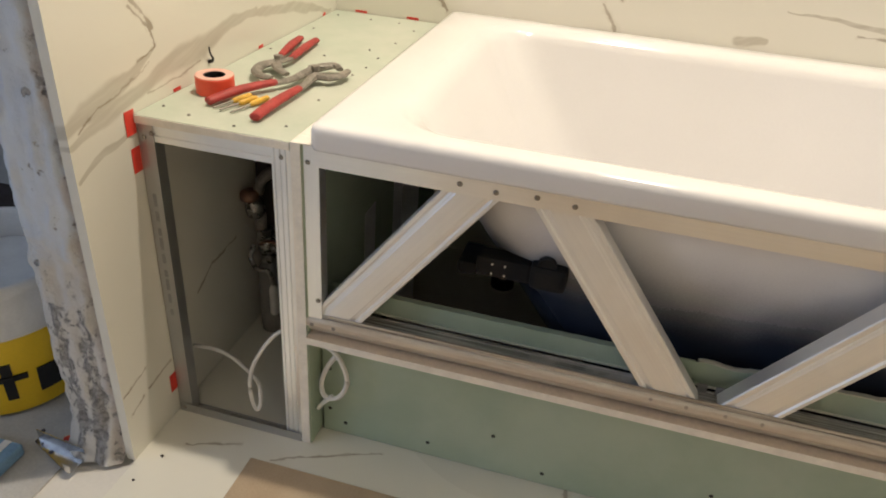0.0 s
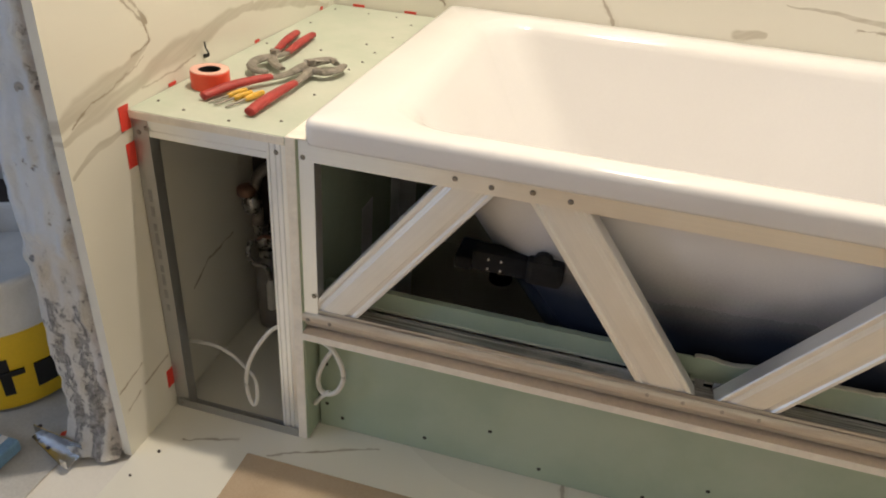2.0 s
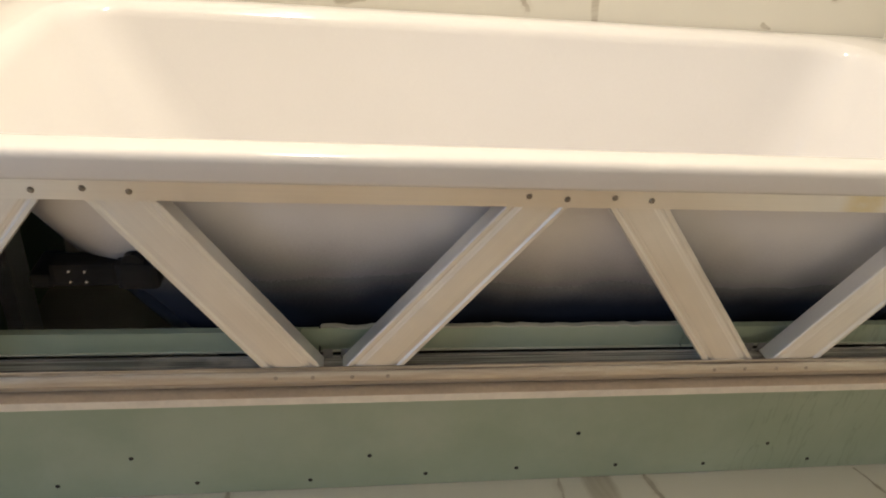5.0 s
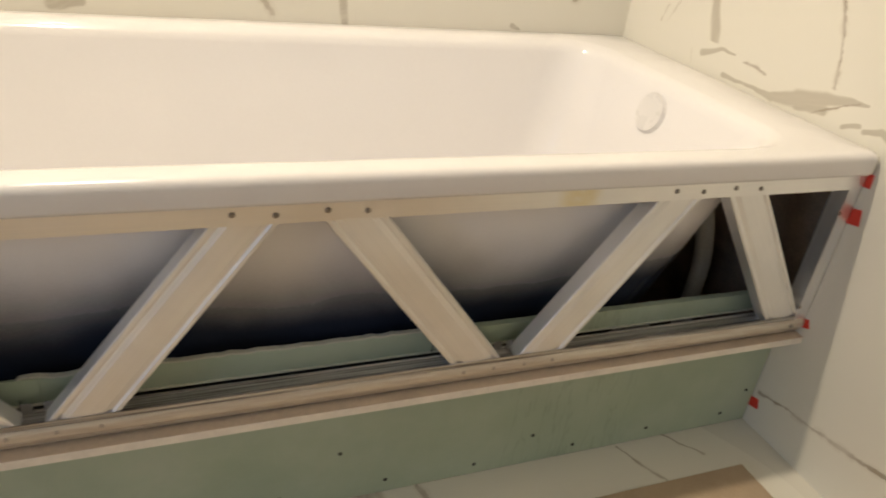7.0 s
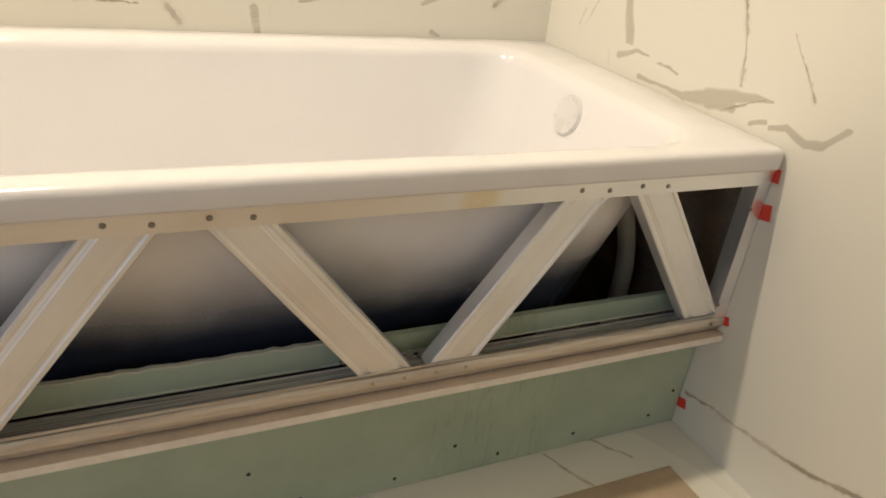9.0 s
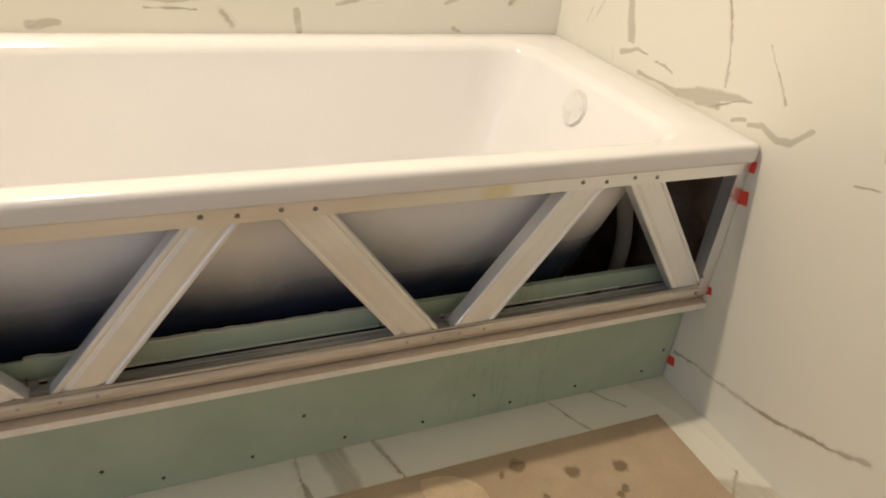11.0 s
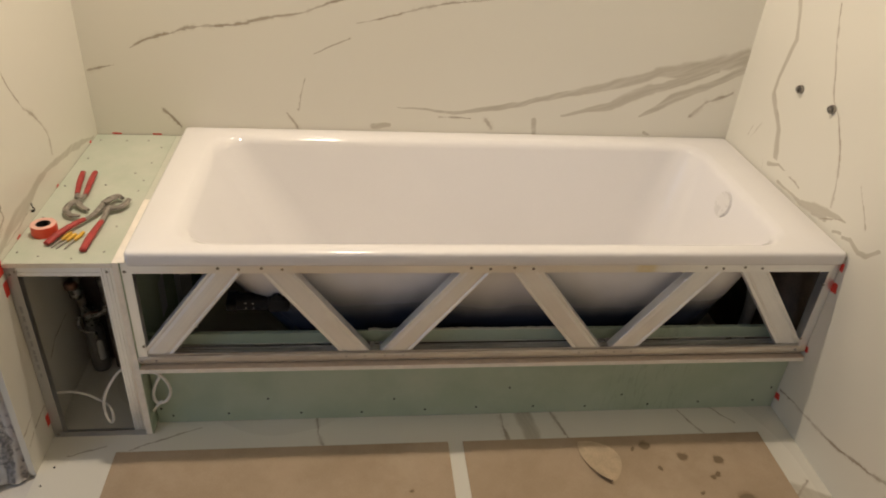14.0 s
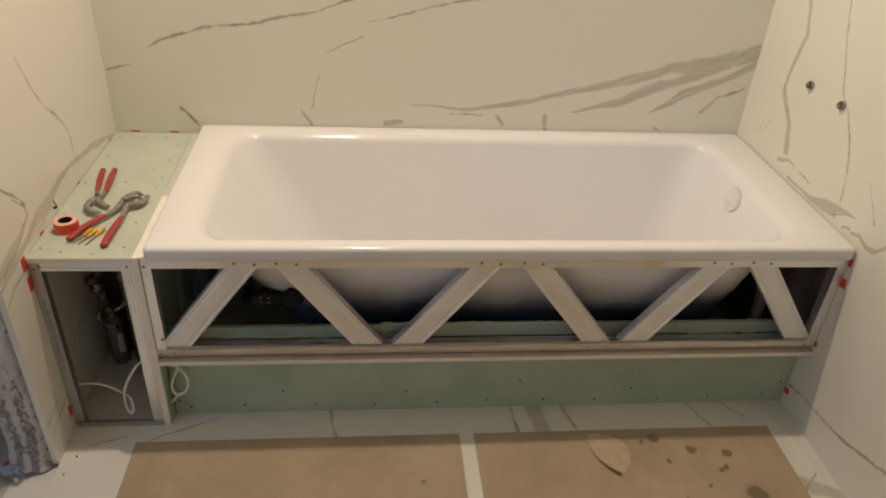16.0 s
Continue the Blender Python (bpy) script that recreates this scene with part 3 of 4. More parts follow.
def reveal():
    """The crumbling end face of the west wall."""
    bm = bmesh.new()
    nx, nz = 26, 220
    grid = []
    for j in range(nz + 1):
        z = 2.08 * j / nz
        row = []
        for i in range(nx + 1):
            u = i / nx
            x = LEFT0 - 0.006 + u * (X0 - 0.0145 - LEFT0 + 0.006)
            worn = max(0.0, 1 - z / 0.5)
            d = 0.0065 * noise.fractal(Vector((x * 22, z * 14, 3)), 0.8, 2.1, 4) * (0.35 + worn) + 0.006 * noise.noise(Vector((x * 60, z * 45, 1)))
            left = max(0.0, 1 - u / 0.22) ** 2 * (0.008 + 0.005 * noise.noise(Vector((0, z * 16, 9))))
            right = max(0.0, (u - 0.84) / 0.16) * (0.012 + 0.010 * noise.noise(Vector((5, z * 12, 2))))
            foot = -0.025 * max(0.0, 1 - z / 0.05)
            row.append(bm.verts.new((x, DOOR1 + 0.0 + d + left + right + foot, z)))
        grid.append(row)
    for a, b in zip(grid, grid[1:]):
        for i in range(nx):
            bm.faces.new((a[i], a[i + 1], b[i + 1], b[i]))
    border = [grid[j][0] for j in range(nz + 1)]
    back = [bm.verts.new((v.co.x, DOOR1 + 0.05, v.co.z)) for v in border]
    for k in range(nz):
        bm.faces.new((back[k], border[k], border[k + 1], back[k + 1]))
    bmesh.ops.recalc_face_normals(bm, faces=bm.faces)
    return part("door_reveal", bm, M_JAMB, wall_w, "flaking pale blue plaster with dark mortar showing", True)


reveal()

# ---------------------------------------------------------------- the bath
def bathtub():
    tub = thing("bathtub", "white enamelled steel bathtub set in an unfinished metal frame", "bathtub")
    a, b, c, d, top = 0.0, 1.711, -0.015, 0.694, 0.562
    ox0, ox1, oy0, oy1 = 0.092, 1.588, 0.030, 0.631

    def inner(t):
        """Ring of the bowl at a share t of its depth."""
        z = top - 0.004 - t * 0.40
        s = t ** 1.0
        return (ox0 + 0.012 + 0.24 * s, ox1 - 0.010 - 0.10 * s, oy0 + 0.010 + 0.075 * s, oy1 - 0.010 - 0.070 * s, 0.085 + 0.05 * s, z)

    rings = [rounded(a + .010, b - .010, c + .012, d - .010, .012, top - .034), rounded(a + .001, b - .001, c + .002, d - .001, .016, top - .034),
             rounded(a, b, c, d, .016, top - .030), rounded(a, b, c, d, .016, top - .011), rounded(a + .001, b - .001, c + .001, d - .001, .016, top - .006),
             rounded(a + .004, b - .004, c + .004, d - .004, .014, top - .002), rounded(a + .010, b - .010, c + .010, d - .010, .012, top),
             rounded(ox0 - .012, ox1 + .012, oy0 - .012, oy1 + .012, .098, top + .001), rounded(ox0 - .004, ox1 + .004, oy0 - .004, oy1 + .004, .092, top - .001),
             rounded(ox0 + .004, ox1 - .004, oy0 + .003, oy1 - .003, .088, top - .006)]
    for t in (0.02, 0.05, 0.12, 0.25, 0.4, 0.55, 0.7, 0.82, 0.9):
        rings.append(rounded(*inner(t)))
    x0, x1, y0, y1, r, z = inner(0.9)
    for k, e in ((0.02, .012), (0.05, .022), (0.09, .028)):
        rings.append(rounded(x0 + k, x1 - k, y0 + k, y1 - k, max(0.05, r - k / 2), z - e))
    rim = part("basin", loft(rings), M_ENAMEL, tub, "glossy white enamel basin and rim", True)

    def outer(t):
        x0, x1, y0, y1, r, z = inner(t)
        e = 0.006
        return rounded(x0 - e, x1 + e, y0 - e, y1 + e, r + e, z - 0.003)
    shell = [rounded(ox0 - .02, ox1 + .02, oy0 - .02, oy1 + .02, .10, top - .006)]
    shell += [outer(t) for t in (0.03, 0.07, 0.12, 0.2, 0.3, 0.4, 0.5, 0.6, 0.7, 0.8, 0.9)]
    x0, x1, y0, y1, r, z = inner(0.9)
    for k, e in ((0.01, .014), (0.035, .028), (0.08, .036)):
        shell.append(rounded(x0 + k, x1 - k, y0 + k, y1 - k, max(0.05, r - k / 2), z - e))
    part("outer_shell", loft(shell), M_SHELL, tub, "enamel fading from blue-black below to white at the rim", True)
    # overflow cover on the steep end
    n = Vector((-1, 0, 0.25)).normalized()
    at = Vector((1.5655, 0.348, 0.500))
    bm = disc(at + n * 0.002, n, 0.038, 0.012, segments=48)
    bmesh.ops.bevel(bm, geom=[e for e in bm.edges if len(e.link_faces) == 2 and e.calc_face_angle(0) > 1], offset=0.003, segments=2, affect="EDGES")
    part("overflow_cover", bm, m_plain("overflow_plastic", (0.78, 0.77, 0.775), 0.3, spread=0.02), tub, "round white overflow cover")
    # waste hose behind the tap end
    part("waste_hose", sweep([(1.585, .27, .47), (1.615, .235, .42), (1.640, .212, .345), (1.655, .205, .27), (1.660, .205, .20), (1.655, .21, .02)], .017, 12), M_HOSE, tub, "grey plastic waste hose", True)
    # moulded foot under the sloping end
    foot = part("foot", box(.190, .217, .060, .120, .346, .366, .004), M_BLACK, tub, "black moulded plastic foot")
    part("foot_clip", box(.292, .344, .048, .082, .350, .388, .009), M_BLACK, foot)
    part("foot_clip", box(.216, .296, .054, .088, .352, .384, .007), M_BLACK, foot)
    part("foot_knob", disc((.314, .066, .386), (0, 1, 0), .013, .028, segments=16), M_BLACK, foot)
    for y in (.58, .65):
        part("foot_leg", disc((.190, y, .170), (0, 0, 1), .010, .340), M_STEELSCREW, foot)
        part("foot_pad", disc((.190, y, .008), (0, 0, 1), .026, .016, segments=16), M_BLACK, foot)
    for dx in (.240, .258):
        for dz in (.360, .375):
            part("foot_pin", disc((dx, .0535, dz), (0, -1, 0), .0014, .003, segments=8), M_ZINC, foot)
    return tub


bathtub()

# ---------------------------------------------------------------- metal frame under the rim
frame_thing = thing("stud_frame", "galvanised steel frame with slanting studs under the bath's rim", "metal frame")
CD = [(-.0275, .0275), (-.0298, .0265), (-.0298, .0016), (-.0286, 0), (-.0240, 0), (-.0222, .0020), (-.0200, .0022), (-.0180, .0012), (-.0160, .0010), (-.0140, .0), (0, -.0003), (.0140, .0),
      (.0160, .0010), (.0180, .0012), (.0200, .0022), (.0222, .0020), (.0240, 0), (.0286, 0), (.0298, .0016), (.0298, .0265), (.0275, .0275)]
TOPZ, LOWZ = 0.512, 0.257
STRUTS = ((0.026, 0.220), (0.506, 0.3165), (0.602, 0.7985), (1.103, 0.902), (1.197, 1.380), (1.664, 1.482))


def strut(low, high):
    a, b = Vector((low, 0.002, LOWZ)), Vector((high, 0.002, TOPZ))
    way = (b - a).normalized()
    a, b = a - way * 0.02, b + way * 0.02
    side = Vector((way.z, 0, -way.x))
    bm = extrude(CD, a, b, side)
    # the ends are cut level
    for z, no in ((LOWZ - 0.016, (0, 0, -1)), (TOPZ + 0.014, (0, 0, 1))):
        bmesh.ops.bisect_plane(bm, geom=bm.verts[:] + bm.edges[:] + bm.faces[:], plane_co=(0, 0, z), plane_no=no, clear_outer=True)
    return part("slanting_stud", bm, M_ZINC_RISING if low < high else M_ZINC_FALLING, frame_thing)


for low, high in STRUTS:
    strut(low, high)
    left = low < high
    for dx in (-.024, .022):
        screw((high + dx, -0.0022, TOPZ - 0.0015 * (1 if dx > 0 else -1)), frame_thing)
        if low > 0.1 and low < 1.6:
            screw((low + dx, -0.0030, LOWZ - 0.006), frame_thing, M_RAILSCREW, 0.0034)
# rails: a channel with its front flange turned over the studs
part("top_rail", extrude([(-.0145, 0), (.0145, 0), (.0145, .028)], (-0.010, -0.0016, .5145), (1.710, -0.0016, .5145), (0, 0, 1)), M_ZINC_RAIL, frame_thing)
part("bottom_rail", extrude([(.0112, .0030), (.0110, .0004), (.0096, -.0010), (.0060, -.0022), (.0000, -.0024), (-.0030, -.0010), (-.0070, .0026), (-.0120, .0044), (-.0140, .0052), (-.0142, .046)], (-0.016, -0.0004, .2455), (1.710, -0.0004, .2455), (0, 0, 1)), M_RAIL, frame_thing)
part("inner_rail", extrude([(-.0210, -.010), (-.0205, 0), (-.013, .0), (-.012, .0022), (-.007, .0022), (-.006, 0), (.0095, 0), (.0110, -.0006), (.0114, -.0022)], (0.002, .0225, .2550), (1.708, .0225, .2550), (0, 1, 0)), M_CHANNEL, frame_thing, "inner steel channel in shade")
for x in (.548, .572, 1.146, 1.166):
    part("hanger", box(x - .008, x + .005, .030, .0312, .252, .270, .0004), M_ZINC_DULL, frame_thing, "small bent steel hanger")
part("end_stud", extrude([(-.0125, .028), (-.0125, 0), (.0125, 0), (.0125, .022)], (-.0036, -0.0004, .24), (-.0036, -0.0004, .53), (1, 0, 0)), M_ZINC, frame_thing)
part("end_stud", extrude([(-.012, .028), (-.012, 0), (.012, 0), (.012, .028)], (1.699, .0, .245), (1.699, .0, .53), (1, 0, 0)), M_ZINC, frame_thing)
for p in ((-.006, -.002, .505), (.004, -.002, .290), (-.006, -.0035, .247), (.028, -.0035, .247), (1.684, -.002, .285), (1.680, -.0045, .249), (1.684, -.002, .46)):
    screw(p, frame_thing)

# ---------------------------------------------------------------- plasterboard
def torn(x0, x1, y0, y1, z0, z1, seed, depth=0.008):
    """A board strip with a ragged upper edge."""
    bm = bmesh.new()
    n = int((x1 - x0) / 0.006)
    cols = []
    for k in range(n + 1):
        x = x0 + (x1 - x0) * k / n
        h = z1 + depth * noise.fractal(Vector((x * 30, seed, 0)), 0.7, 2, 3) + 0.5 * depth * (noise.noise(Vector((x * 6, seed, 4))))
        cols.append([bm.verts.new(p) for p in ((x, y0, z0), (x, y0, h), (x, y1, h - 0.001), (x, y1, z0))])
    for a, b in zip(cols, cols[1:]):
        for j in range(4):
            bm.faces.new((a[j], a[(j + 1) % 4], b[(j + 1) % 4], b[j]))
    bm.faces.new(cols[0][::-1])
    bm.faces.new(cols[-1])
    bmesh.ops.recalc_face_normals(bm, faces=bm.faces)
    return bm


toe = thing("plinth_board", "green moisture-proof plasterboard plinth screwed below the bath", "plasterboard")
part("board", box(-0.008, 1.711, 0.036, 0.0485, 0.001, 0.2138, .0008), M_GREEN, toe)
for x in (.031, .173, .361, .522, .694, .835, .996, 1.146, 1.33, 1.48, 1.647):
    screw((x, .0365, .024 + .004 * math.sin(x * 9)), toe, M_DARKSCREW, .0042)
for x, z in ((.004, .134), (.004, .05), (.277, .077), (.608, .066), (.922, .097), (1.246, .061), (1.69, .075), (1.692, .19)):
    screw((x, .0365, z), toe, M_DARKSCREW, .0042)

shelf = thing("shelf_board", "white-edged plasterboard strip laid over the plinth", "plasterboard")
part("board", box(-0.012, 1.711, -0.012, 0.0375, 0.2140, 0.2262, .0008), M_CORE, shelf)
part("face_paper", box(-0.012, 1.711, -0.0118, 0.030, 0.2264, 0.2271, .0002), m_plain("brown_board_paper", (0.62, 0.51, 0.40), 0.85, spread=0.12), shelf, "brown backing paper")

up1 = thing("upstand_board", "green plasterboard upstand with a torn paper edge", "plasterboard")
part("board", torn(.000, .535, .0505, .0630, .2532, .283, 1.0, .0012), M_GREEN, up1)
up2 = thing("upstand_board", "green plasterboard upstand with a torn paper edge", "plasterboard")
part("board", torn(.537, 1.05, .0505, .0630, .2532, .287, 5.0, .0032), M_GREEN, up2)
up3 = thing("upstand_board", "green plasterboard upstand with a torn paper edge", "plasterboard")
part("board", torn(1.052, 1.66, .0505, .0630, .2532, .285, 8.0, .0012), M_GREEN, up3)

for board, x0, x1 in ((up1, .002, .535), (up2, .537, 1.05), (up3, 1.052, 1.66)):
    part("paper_lip", box(x0, x1, .0466, .0504, .2520, .2534, .0002), M_GREEN_PALE, board, "pale bent lower edge")
part("torn_paper", torn(.537, 1.05, .0515, .0600, .28, .2894, 5.0, .0036), M_GREEN_PALE, up2, "pale torn paper edge")
part("torn_paper", torn(.512, .560, .0485, .0500, .262, .2905, 3.0, .002), M_GREEN, up2, "loose flap of green paper")

# ---------------------------------------------------------------- box beside the bath
BX0, BX1, BZ = X0 + 0.001, -0.0290, 0.530
cab = thing("boxed_ledge", "plasterboard ledge on a galvanised stud frame, open at the front", "boxing")
part("top_board", box(BX0, BX1, -0.004, 0.694, BZ - .0125, BZ, .0012), M_GREEN_LIT, cab, "green plasterboard top with cream edges")
part("top_edge", box(BX0 + .001, BX1 - .001, -0.0052, -0.0042, BZ - .0118, BZ - .0012), M_CORE, cab, "cream cut plaster edge")
part("side_board", box(-0.0285, -0.0125, -0.002, 0.694, 0.001, 0.5282, .001), M_GREEN, cab, "green plasterboard side")
part("side_edge", box(-0.0288, -0.0148, -0.0045, -0.0033, 0.001, 0.5300, .0003), M_CORE, cab, "cream cut plaster edge")
part("top_edge_strip", box(-0.0285, -0.0008, -0.003, 0.026, 0.5284, 0.5305, .0006), M_CORE, cab, "cream cut board edges")
part("top_edge_strip", box(-0.0285, -0.0008, 0.0265, 0.290, 0.5284, 0.5303, .0006), M_CORE, cab, "cream cut board edges")
part("top_edge_strip", box(-0.0285, -0.0008, 0.2905, 0.694, 0.5284, 0.5300, .0006), M_GREEN_PALE, cab, "pale board edges")
part("left_stud", extrude([(-.0118, .040), (-.0118, 0), (.0118, 0), (.0118, .021)], (BX0 + .0125, -.001, .0), (BX0 + .0125, -.001, BZ - .013), (1, 0, 0)), M_ZINC_WORN, cab)
part("right_stud", extrude([(.0135, .045), (.0135, 0), (.0085, 0), (.0075, .0022), (.0055, .0022), (.0045, 0), (.001, 0), (0, .0022), (-.002, .0022), (-.003, 0), (-.0075, 0), (-.0085, .0022), (-.0105, .0022), (-.0115, 0), (-.0135, 0), (-.0135, .045)],
                            (-.0430, -.001, .0), (-.0430, -.001, BZ - .013), (1, 0, 0)), M_ZINC, cab)
part("top_rail", extrude([(-.0125, .04), (-.0125, 0), (-.004, 0), (-.003, .002), (0, .002), (.001, 0), (.0115, 0), (.0115, .04)], (BX0 + .02, .0005, .5050), (BX1 - .004, .0005, .5050), (0, 0, 1)), M_ZINC_RAIL, cab)
part("floor_rail", extrude([(.016, 0), (-.0, 0), (-.0, .02), (.002, .02)], (BX0 + .004, -.0035, .0015), (BX1 - .002, -.0035, .0015), (0, 0, 1)), M_ZINC_WORN, cab)
for p in ((BX0 + .010, -.002, .498), (BX0 + .022, -.002, .505), (-.043, -.002, .505), (-.039, -.002, .012), (BX0 + .012, -.005, .010)):
    screw(p, cab)
M_PRINT = m_plain("faint_grey_print", (0.34, 0.34, 0.35), 0.5, 0.5, spread=0.2)
for k in range(9):
    part("print_bar", box(BX0 + .0095, BX0 + .0150, -.0017, -.0012, .20 + .024 * k, .212 + .024 * k + .004 * (k % 3)), M_PRINT, cab, "faint grey printed bar")
rnd = random.Random(4)
for x, y in ((-.236, .045), (-.236, .20), (-.236, .36), (-.236, .52), (-.236, .655), (-.056, .045), (-.056, .16), (-.056, .28), (-.056, .33), (-.056, .40), (-.056, .50), (-.056, .60), (-.12, .02), (-.19, .02), (-.10, .655), (-.16, .655), (-.145, .36), (-.085, .44)):
    screw((x + rnd.uniform(-.004, .004), y + rnd.uniform(-.008, .008), BZ), cab, M_SCREW, .0027, (0, 0, 1))

# pipes inside the boxing
M_PIPE_DUSTY = m_plain("dusty_brown_pipe", (0.20, 0.175, 0.155), 0.5, 0.3, spread=0.5, scale=30, bump=0.3)
M_VALVE = m_plain("tarnished_valve_metal", (0.27, 0.26, 0.25), 0.3, 0.85, spread=0.5, scale=50)
M_BRIGHT = m_plain("bright_sheet_steel", (0.82, 0.83, 0.85), 0.4, 0.25, spread=0.08)
M_COPPER = m_plain("reddish_brass_cap", (0.22, 0.12, 0.085), 0.4, 0.6, spread=0.3, scale=50)
riser = thing("water_riser", "dusty grey riser pipes with valves inside the boxing", "pipes")
# dark panel added to make the recess behind the pipes black
part("backing", box(-.252, -.030, .300, .310, .002, .512), M_DARKWOOD, riser, "added dark panel filling the recess behind the pipes")


def turned(name, x, y, profile, material, label="", sides=20):
    """A body of revolution: rows of radius and height."""
    rings = [[Vector((x + r * math.cos(2 * math.pi * k / sides), y + r * math.sin(2 * math.pi * k / sides), z)) for k in range(sides)] for r, z in profile]
    part(name, loft(rings, True, True), material, riser, label, sides > 8)


turned("pipe", -.212, .262, ((.023, .002), (.023, .012), (.0245, .014), (.0245, .135), (.022, .146), (.014, .152), (.012, .160)), M_PIPE, "wide grey lower pipe")
turned("pipe", -.160, .270, ((.015, .002), (.015, .500)), M_PIPE_DUSTY, "brown riser pipe")
turned("nut", -.212, .262, ((.017, .158), (.019, .160), (.019, .174), (.017, .176)), M_VALVE, sides=6)
turned("valve_body", -.214, .258, ((.010, .176), (.017, .184), (.020, .196), (.017, .208), (.011, .214)), M_VALVE, "round tarnished valve body")
turned("nut", -.218, .258, ((.015, .212), (.017, .214), (.017, .226), (.015, .228)), M_VALVE, sides=6)
turned("pipe", -.224, .256, ((.011, .226), (.011, .258)), M_PIPE_DUSTY)
turned("filter_body", -.230, .250, ((.009, .250), (.015, .256), (.018, .270), (.018, .284), (.012, .292)), M_VALVE, "upper valve body")
turned("cap", -.236, .244, ((.012, .288), (.017, .291), (.017, .303), (.012, .308), (.004, .309)), M_COPPER, "reddish round cap", 14)
turned("nut", -.160, .270, ((.019, .205), (.021, .208), (.021, .222), (.019, .225)), M_VALVE, sides=6)
turned("nut", -.160, .270, ((.018, .285), (.020, .288), (.020, .304), (.018, .307)), M_VALVE, sides=6)
# pale cylinder put in as the highlight before the wide pipe
turned("pale_canister", -.190, .226, ((.006, .062), (.0085, .065), (.0085, .118), (.006, .124), (.003, .134)), M_HOSE, "small pale cylinder standing for a highlight on the pipes", 14)
part("cross_pipe", sweep([(-.214, .252, .196), (-.190, .246, .198), (-.160, .262, .212)], .010, 12), M_VALVE, riser, smooth=True)
part("loop_pipe", sweep([(-.232, .240, .198), (-.236, .226, .176), (-.216, .218, .158), (-.194, .222, .164), (-.190, .226, .128)], .0045, 8), M_VALVE, riser, "thin bent copper loop", smooth=True)
part("valve_lever", sweep([(-.214, .236, .206), (-.200, .226, .222), (-.176, .220, .226)], .0055, 8, .5), M_COPPER, riser, smooth=True)
part("elbow", sweep([(-.226, .256, .300), (-.218, .256, .330), (-.185, .262, .352), (-.160, .270, .356)], .010, 10), M_PIPE_DUSTY, riser, smooth=True)
part("plate", box(-.0124, -.0112, .230, .282, .200, .313, .0004), M_BRIGHT, cab, "short steel plate on the inner face")
part("rear_stud", box(-.0124, -.0112, .384, .438, .0, .500, .0004), M_BRIGHT, cab, "steel stud on the inner face")
part("rear_stud_flange", box(-.0112, .022, .4368, .438, .0, .500, .0004), M_ZINC, cab)

# ---------------------------------------------------------------- tools on the ledge
def gripped(points, radii, lift, material, name, owner):
    forged = name == "jaw"
    bm = sweep([(x, y - .007, BZ + lift + z) for x, y, z in points], radii, 8 if forged else 10, .62 if forged else .72, rounds=1 if forged else 3)
    return part(name, bm, material, owner, smooth=not forged)


big = thing("slip_joint_pliers", "large adjustable pliers with red grips lying open", "pliers")
gripped([(-.099, .044, .000), (-.098, .085, .003), (-.095, .130, .004), (-.092, .166, .004)], (.0080, .0090, .0080, .0066), .0075, M_GRIP, "grip", big)
gripped([(-.184, .071, .000), (-.170, .110, .004), (-.150, .148, .005), (-.133, .174, .005)], (.0078, .0088, .0080, .0066), .0075, M_GRIP, "grip", big)
gripped([(-.0925, .160, .0), (-.094, .200, .0), (-.096, .228, .002), (-.084, .228, .003), (-.070, .230, .002), (-.058, .252, .002), (-.060, .278, .001)], (.0055, .0068, .0100, .0095, .0088, .0080, .0060), .010, M_TOOL, "jaw", big)
gripped([(-.136, .168, .0), (-.120, .196, .0), (-.110, .232, .003), (-.104, .266, .003), (-.094, .284, .002), (-.086, .292, .002), (-.073, .278, .001)], (.0055, .0066, .0090, .0100, .0092, .0078, .0056), .011, M_TOOL, "jaw", big)
part("tooth_bar", sweep([(-.112, .236, BZ + .020), (-.098, .246, BZ + .021), (-.084, .262, BZ + .019)], (.0040, .0048, .0036), 6, .6), M_TOOL, big)
part("pivot_nut", disc((-.0985, .234, BZ + .021), (0, 0, 1), .0070, .008, segments=6), M_TOOL, big)
small = thing("slip_joint_pliers", "smaller adjustable pliers with faded red grips lying closed", "pliers")
gripped([(-.214, .432, 0), (-.206, .384, .003), (-.196, .336, .004), (-.190, .306, .004)], (.0070, .0080, .0072, .0058), .007, M_GRIP, "grip", small)
gripped([(-.184, .434, 0), (-.178, .380, .003), (-.172, .330, .004), (-.168, .300, .004)], (.0070, .0080, .0072, .0058), .007, M_GRIP, "grip", small)
gripped([(-.190, .312, 0), (-.184, .282, .002), (-.174, .256, .003), (-.158, .234, .002), (-.139, .222, .001)], (.0052, .0064, .0088, .0080, .0056), .009, M_TOOL, "jaw", small)
gripped([(-.168, .306, 0), (-.172, .276, .002), (-.184, .254, .003), (-.192, .232, .002), (-.184, .206, .002), (-.168, .192, .001), (-.149, .193, .001)], (.0052, .0064, .0088, .0086, .0082, .0074, .0055), .010, M_TOOL, "jaw", small)
part("pivot_nut", disc((-.177, .262, BZ + .019), (0, 0, 1), .0060, .008, segments=6), M_TOOL, small)

roll = thing("tape_roll", "roll of orange-red adhesive tape lying flat on the ledge", "tape")
TC = Vector((-.207, .122, BZ))


